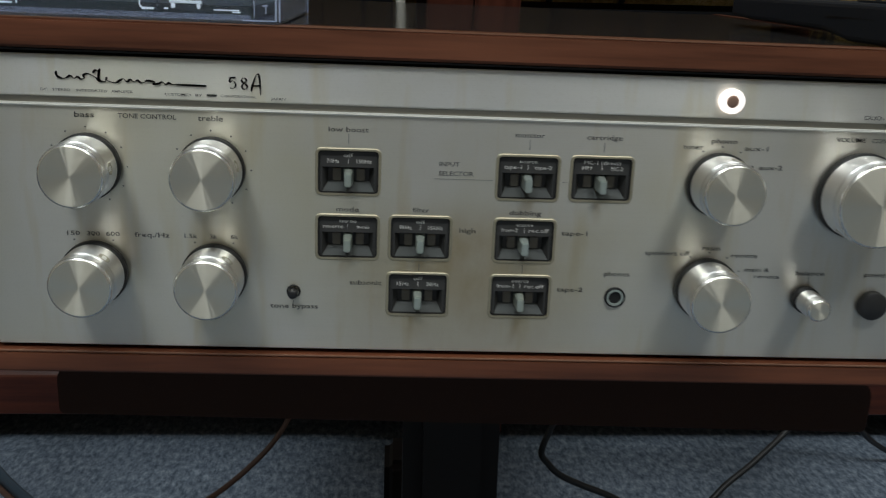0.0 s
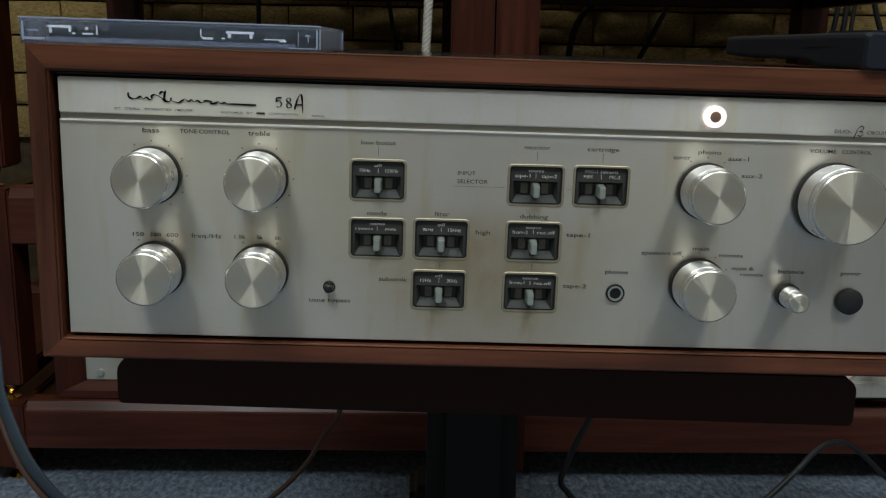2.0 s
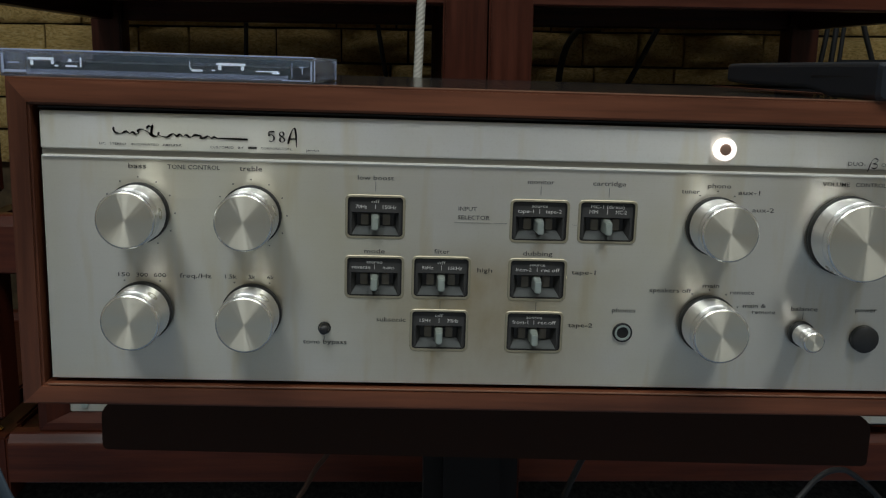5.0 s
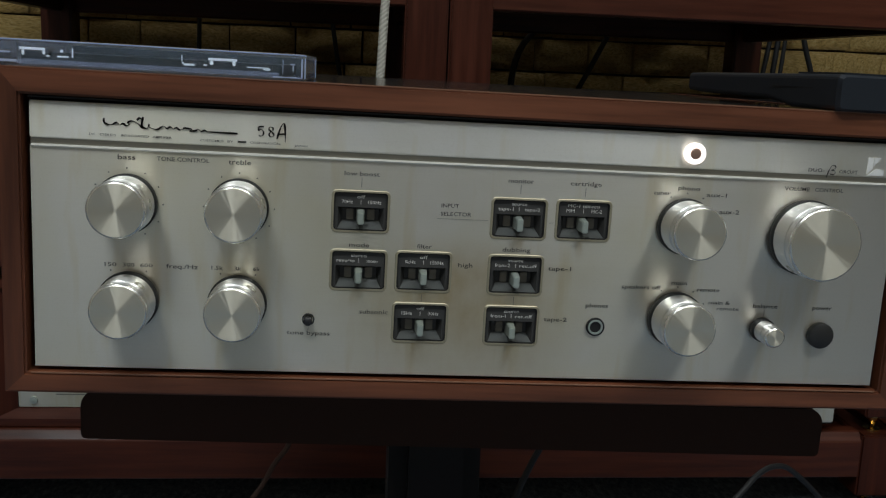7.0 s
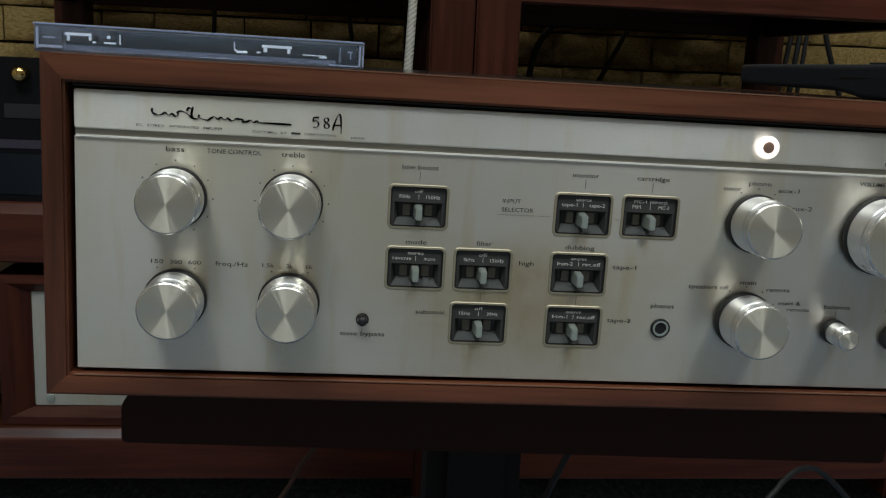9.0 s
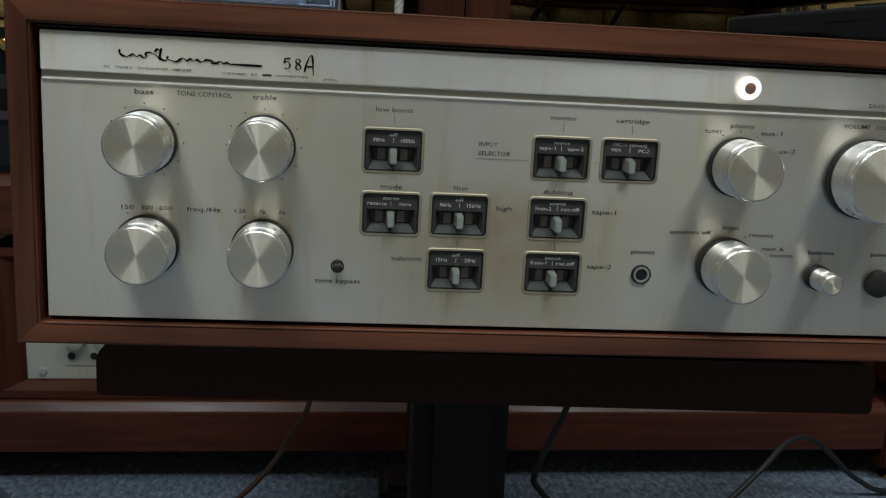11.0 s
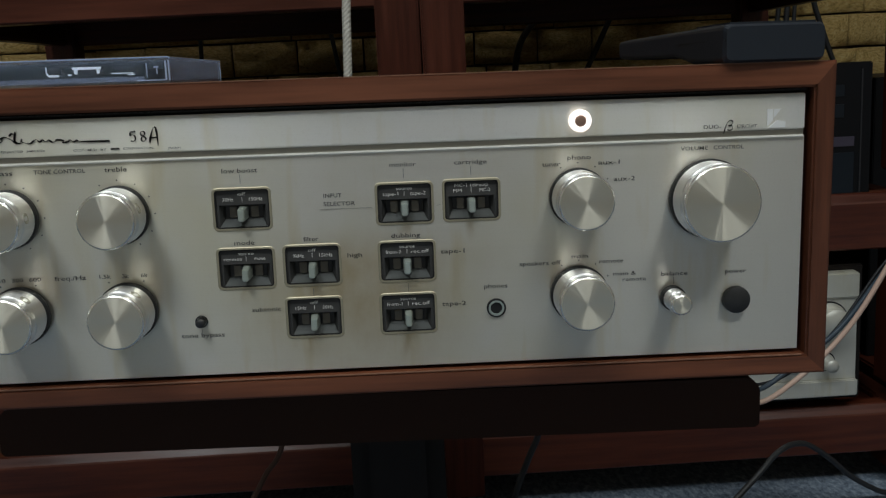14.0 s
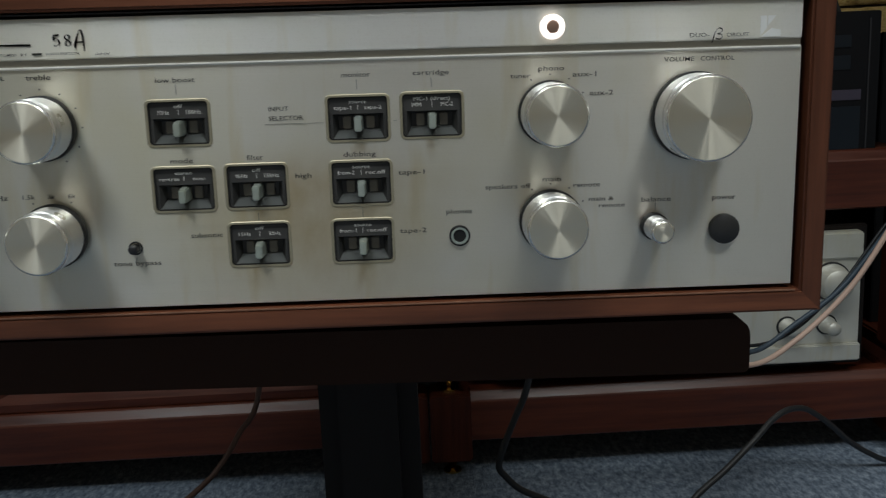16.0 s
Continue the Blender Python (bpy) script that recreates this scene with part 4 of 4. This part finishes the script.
def sloped_board(k):
    """One board of the case: a narrow front edge, then a face that slants in towards the panel, mitred at both ends."""
    def corner(box, i, inset=0.0):
        x = box[0] + inset if i in (0, 3) else box[1] - inset
        return x, (box[2] + inset if i in (0, 1) else box[3] - inset)
    bm = bmesh.new()
    ends = []
    for i in (k, (k + 1) % 4):
        (ox, oz), (lx, lz), (ix, iz) = corner(CASE, i), corner(CASE, i, 0.010), corner(INNER, i)
        ends.append([bm.verts.new(c) for c in ((ox, -0.029, oz), (lx, -0.030, lz), (ix, -0.0175, iz), (ix, 0.30, iz), (ox, 0.30, oz))])
    a, b = ends
    for i in range(5):
        j = (i + 1) % 5
        bm.faces.new((a[i], a[j], b[j], b[i]))
    bm.faces.new(a)
    bm.faces.new(b)
    return bm


for k, nm in enumerate(("bottom_board", "side_board", "top_board", "side_board")):
    part(nm, sloped_board(k), RACK_Z if nm == "side_board" else RACK_X, unit)
fp = part("front_panel", block(-0.1968, 0.1968, -0.0165, -0.006, 0.0367, 0.1778, 0.001), SILVER_UNIT, unit, "aged silver front panel")
for jx, jz in ((-0.1440, 0.0660), (-0.1180, 0.0660)):
    j = part("socket", lathe([(0.0062, -0.0165), (0.0062, -0.0180), (0.0048, -0.0183), (0.0046, -0.0170)], 24, jx, jz, cap=False), LEVER, fp)
    part("socket_hole", lathe([(0.0056, -0.0171), (0.0002, -0.0169)], 20, jx, jz), SLOT, j)
for kx, kz in ((-0.138, 0.088), (-0.104, 0.088), (-0.157, 0.146), (-0.108, 0.146)):
    part("knob", lathe([(0.0125, -0.0165), (0.0120, -0.0300), (0.0105, -0.0320), (0.0003, -0.0322)], 28, kx, kz), SILVER_UNIT, fp, "", True)
for sz in (0.0465, 0.168):
    part("screw", lathe([(0.0050, -0.0165), (0.0045, -0.0190), (0.0002, -0.0195)], 20, -0.1785, sz), LEVER, fp)
mark(-0.152, -0.112, 0.0530, 0.0545, INK_SOFT, fp, "caption_bar", -0.0168)
for fx in (-0.17, 0.17):
    for fy in (0.03, 0.26):
        part("foot", lathe_z([(0.015, 0.0), (0.017, 0.019)], 20, fx, fy), RUBBER, unit)

tuner = thing("silver_receiver", "aged silver receiver with round knobs on low rack", "receiver", (0.3545, 0.70, BZ))
hw = 0.2125
part("cabinet", block(-hw - 0.012, hw + 0.012, -0.036, 0.30, 0.024, 0.197, 0.002), BLACK_METAL, tuner, "black metal sleeve")
fp = part("front_panel", block(-hw, hw, -0.050, -0.0365, 0.034, 0.191, 0.002), SILVER_UNIT, tuner, "aged silver front panel")
part("lower_ledge", block(-hw, hw, -0.056, -0.050, 0.034, 0.055, 0.0015), SILVER_UNIT, fp)
part("upper_ledge", block(-hw, hw, -0.054, -0.050, 0.159, 0.191, 0.0018), SILVER_UNIT, fp)
for kx, kz, kr in ((0.1760, 0.132, 0.0195), (0.1245, 0.079, 0.0085), (0.1725, 0.079, 0.0085), (0.06, 0.079, 0.0085), (-0.02, 0.079, 0.0085), (-0.12, 0.123, 0.0195)):
    k = part("knob", lathe([(kr + 0.002, -0.050), (kr + 0.002, -0.054), (kr, -0.0545), (kr * 0.96, -0.072), (kr * 0.9, -0.074), (0.0003, -0.0745)], 36, kx, kz), SILVER_UNIT, fp, "", True)
    part("knob_ring", lathe([(kr + 0.004, -0.0502), (kr + 0.004, -0.0512), (kr + 0.002, -0.0514)], 36, kx, kz, cap=False), GREY_DARK, k)
for fx in (-0.17, 0.17):
    for fy in (0.03, 0.26):
        part("foot", lathe_z([(0.018, 0.0), (0.020, 0.025)], 20, fx, fy), RUBBER, tuner)


def black_component(name, label, x0, x1, z0, z1, y0, y1, marks, brass=()):
    c = thing(name, label, "audio component", ((x0 + x1) / 2, y0, z0))
    w, h = (x1 - x0) / 2, z1 - z0
    part("cabinet", block(-w + 0.004, w - 0.004, 0.012, y1 - y0, 0.008, h - 0.002, 0.002), BLACK_METAL, c)
    f = part("fascia", block(-w, w, 0.0, 0.012, 0.008, h, 0.0015), BLACK_FACE, c, "black front")
    for a, b, p, q, m in marks:
        part("window", block(a, b, -0.0012, 0.0, p, q, 0.0004), m, f)
    for bx, bz, br in brass:
        part("brass_knob", lathe([(br, 0.0), (br, -0.012), (br * 0.7, -0.016), (0.0003, -0.0165)], 24, bx, bz), GOLD, f, "brass knob", True)
    for fx in (-w + 0.05, w - 0.05):
        for fy in (0.05, y1 - y0 - 0.05):
            part("foot", lathe_z([(0.014, 0.0), (0.015, 0.009)], 16, fx, fy), RUBBER, c)
    return c


PURPLE_DIM = material("dim_purple_window", (0.050, 0.042, 0.062), 0.4)[0]
black_component("black_power_amplifier", "black power amplifier with a brass knob on rack shelf", -0.500, -0.040, 0.363, 0.540, 0.665, 1.0,
                ((-0.205, -0.150, 0.110, 0.126, GREY_DARK), (-0.218, -0.120, 0.076, 0.086, PURPLE_DIM), (-0.216, -0.080, 0.024, 0.070, BLUE_DARK), (-0.06, 0.16, 0.10, 0.13, GREY_DARK)), ((-0.184, 0.159, 0.0085),))
black_component("black_disc_player", "black disc player with dim windows on rack shelf", 0.117, 0.584, 0.363, 0.536, 0.665, 1.0,
                ((0.16, 0.199, 0.133, 0.147, BLUE_DARK), (0.16, 0.199, 0.108, 0.124, BLUE_DARK), (0.15, 0.2125, 0.073, 0.085, PURPLE_DIM), (0.15, 0.2125, 0.016, 0.066, BLUE_DARK), (0.2195, 0.2215, 0.012, 0.165, GREY_DARK), (-0.15, 0.05, 0.08, 0.12, BLUE_DARK)))
black_component("black_power_amplifier", "tall black amplifier standing back on the low side rack", 0.690, 1.130, 0.093, 0.511, 0.87, 1.21,
                ((-0.19, -0.06, 0.30, 0.33, BLUE_DARK), (-0.19, -0.06, 0.20, 0.26, BLUE_DARK), (-0.02, 0.18, 0.28, 0.34, GREY_DARK)))

# ---- cables ----
loop = thing("speaker_cable", "twin slate and brown speaker cable hanging in a loop", "cable")
LOOP = [(-1.055, 0.48, 0.0180), (-0.954, 0.48, 0.1284), (-0.800, 0.52, 0.3861), (-0.638, 0.57, 0.4835), (-0.549, 0.55, 0.4121), (-0.515, 0.52, 0.3566), (-0.489, 0.485, 0.3072), (-0.466, 0.45, 0.2688), (-0.444, 0.407, 0.2364), (-0.419, 0.363, 0.2160), (-0.385, 0.32, 0.1895), (-0.351, 0.287, 0.1740), (-0.314, 0.253, 0.1694), (-0.277, 0.22, 0.1718), (-0.262, 0.24, 0.1546), (-0.246, 0.26, 0.1423), (-0.223, 0.28, 0.1360), (-0.201, 0.313, 0.1316), (-0.180, 0.347, 0.1323), (-0.157, 0.38, 0.1419), (-0.141, 0.392, 0.1587), (-0.130, 0.405, 0.1755), (-0.114, 0.417, 0.1993), (-0.101, 0.42, 0.2751), (-0.095, 0.42, 0.3520)]
WIDE = [0.0085] * 11 + [0.0080, 0.0072, 0.0064, 0.0056, 0.0048, 0.0042, 0.0038] + [0.0034] * 7
tube(LOOP[:17], 0.0030, CORD_BLUE, "slate_core", loop, "", WIDE[:13] + [0.0050, 0.0038, 0.0026, 0.0012])
EDGE = [(x - w * 0.55, y - 0.002, z - w * 0.75) if k < 16 else (x, y, z) for k, ((x, y, z), w) in enumerate(zip(LOOP, WIDE))]
tube(EDGE, 0.0026, CORD_BROWN, "brown_core", loop)
tagged(tube([(0.165, 0.44, 0.3479), (0.154, 0.44, 0.2511), (0.141, 0.44, 0.1893), (0.130, 0.44, 0.1624), (0.119, 0.44, 0.1356), (0.112, 0.44, 0.1117), (0.120, 0.442, 0.0976), (0.133, 0.445, 0.0833), (0.159, 0.452, 0.0669), (0.191, 0.46, 0.0494), (0.235, 0.468, 0.0214), (0.278, 0.475, 0.0065), (0.329, 0.500, 0.0390), (0.360, 0.515, 0.0548), (0.390, 0.530, 0.0733), (0.409, 0.540, 0.0860), (0.425, 0.550, 0.0958), (0.445, 0.560, 0.1025), (0.467, 0.570, 0.1001), (0.485, 0.578, 0.0898), (0.510, 0.587, 0.0694), (0.539, 0.597, 0.0422), (0.570, 0.608, 0.0207), (0.594, 0.616, 0.0084), (0.626, 0.618, 0.0073), (0.735, 0.63, 0.0050)], 0.0034, CORD_BLACK, "power_cord"), "black power cord drooping and snaking over the carpet", "cable")
tagged(tube([(0.283, 0.468, 0.004), (0.281, 0.466, 0.018), (0.286, 0.466, 0.034)], 0.0035, CORD_BLACK, "cable_tie"), "black tie round the power cord", "cable tie")
PINK = [(0.603, 0.52, 0.5241), (0.580, 0.51, 0.4444), (0.557, 0.50, 0.3928), (0.529, 0.50, 0.3332), (0.496, 0.50, 0.2757), (0.466, 0.50, 0.2382), (0.426, 0.495, 0.2058), (0.382, 0.48, 0.1885), (0.333, 0.46, 0.2002), (0.283, 0.44, 0.2390), (0.225, 0.405, 0.3100), (0.205, 0.388, 0.3503)]
tagged(tube(PINK, 0.0028, CORD_PINK, "pink_cable"), "pale pink cable sweeping behind the stand", "cable")
SLATE = [(0.663, 0.545, 0.5231), (0.606, 0.53, 0.4240), (0.563, 0.515, 0.3647), (0.522, 0.512, 0.3093), (0.477, 0.508, 0.2550), (0.430, 0.505, 0.2207), (0.382, 0.49, 0.1985), (0.333, 0.47, 0.2132), (0.284, 0.45, 0.2540), (0.225, 0.415, 0.3200), (0.205, 0.40, 0.3513)]
tagged(tube(SLATE, 0.0027, CORD_BLUE, "blue_cable"), "slate-blue cable crossing behind the pink one", "cable")
tagged(tube([(x + 0.004, y + 0.008, z + 0.008 * math.sin(40 * x)) for x, y, z in SLATE], 0.0018, CORD_BLACK, "thin_cable"), "thin dark cable twisted along the slate-blue one", "cable")
tagged(tube([(-0.024, 0.70, 0.3600), (-0.039, 0.58, 0.3742), (-0.043, 0.55, 0.4143), (-0.040, 0.55, 0.4643), (-0.034, 0.55, 0.5442), (-0.031, 0.552, 0.6141), (-0.026, 0.556, 0.7141), (-0.039, 0.57, 0.95), (-0.054, 0.60, 1.3), (-0.074, 0.64, 2.0), (-0.094, 0.66, 2.705)], 0.0046, CORD_WHITE, "white_cord"), "off-white cord hanging behind the amplifier", "cord")
for pts, r in ((((-0.334, 1.272, 1.029), (-0.329, 1.272, 0.773), (-0.334, 1.272, 0.494)), 0.004), (((-0.145, 1.272, 1.029), (-0.112, 1.272, 0.717), (-0.078, 1.272, 0.494)), 0.004),
               (((0.730, 1.272, 1.052), (0.716, 1.272, 0.700), (0.690, 1.272, 0.494)), 0.0045), (((0.738, 1.272, 1.052), (0.729, 1.272, 0.700), (0.714, 1.272, 0.494)), 0.005), (((0.750, 1.272, 1.052), (0.742, 1.272, 0.700), (0.730, 1.272, 0.494)), 0.004), (((0.752, 1.272, 0.963), (0.766, 1.272, 0.690), (0.795, 1.272, 0.580), (0.830, 1.272, 0.494)), 0.005),
               (((0.223, 1.272, 0.494), (0.245, 1.272, 0.606), (0.357, 1.272, 0.706), (0.446, 1.272, 0.806)), 0.006), (((0.334, 1.272, 0.494), (0.401, 1.272, 0.628), (0.468, 1.272, 0.773)), 0.005)):
    tagged(tube(pts, r, CORD_BLACK, "hanging_cable"), "thin black cable hanging before the stone wall", "cable", "hanging cables")

# ---- stones of the wall ----
rng = random.Random(4)
shapes = []
for k in range(9):
    bm = bmesh.new()
    n = 4
    grid = [[bm.verts.new((i / n - 0.5, -(0.10 + (0.9 * rng.random() if 0 < i < n and 0 < j < n else 0.25 * rng.random())), j / n - 0.5)) for j in range(n + 1)] for i in range(n + 1)]
    for i in range(n):
        for j in range(n):
            bm.faces.new((grid[i][j], grid[i + 1][j], grid[i + 1][j + 1], grid[i][j + 1]))
    edge = [grid[i][0] for i in range(n + 1)] + [grid[n][j] for j in range(1, n + 1)] + [grid[i][n] for i in range(n - 1, -1, -1)] + [grid[0][j] for j in range(n - 1, 0, -1)]
    back = [bm.verts.new((v.co.x, 0.8, v.co.z)) for v in edge]
    for i in range(len(edge)):
        j = (i + 1) % len(edge)
        bm.faces.new((edge[i], edge[j], back[j], back[i]))
    bmesh.ops.recalc_face_normals(bm, faces=bm.faces)
    for f in bm.faces:
        f.smooth = True
    me = bpy.data.meshes.new("stone")
    bm.to_mesh(me)
    bm.free()
    me.materials.append(STONE)
    shapes.append(me)
z, count = 0.37, 0
while z < 1.10:
    h = rng.uniform(0.058, 0.076)
    x = -1.45 + rng.uniform(-0.1, 0.05)
    while x < 1.45:
        w = rng.uniform(0.085, 0.17)
        if count < 300:
            ob = new("stone", shapes[rng.randrange(9)])
            ob.parent = north
            ob.location = (x + w / 2, STONE_Y, z + h / 2)
            ob.scale = (w - 0.004, 0.014 + 0.016 * rng.random(), h - 0.004)
            ob.rotation_euler = (0, radians(rng.uniform(-1.2, 1.2)), 0)
            count += 1
        x += w
    z += h
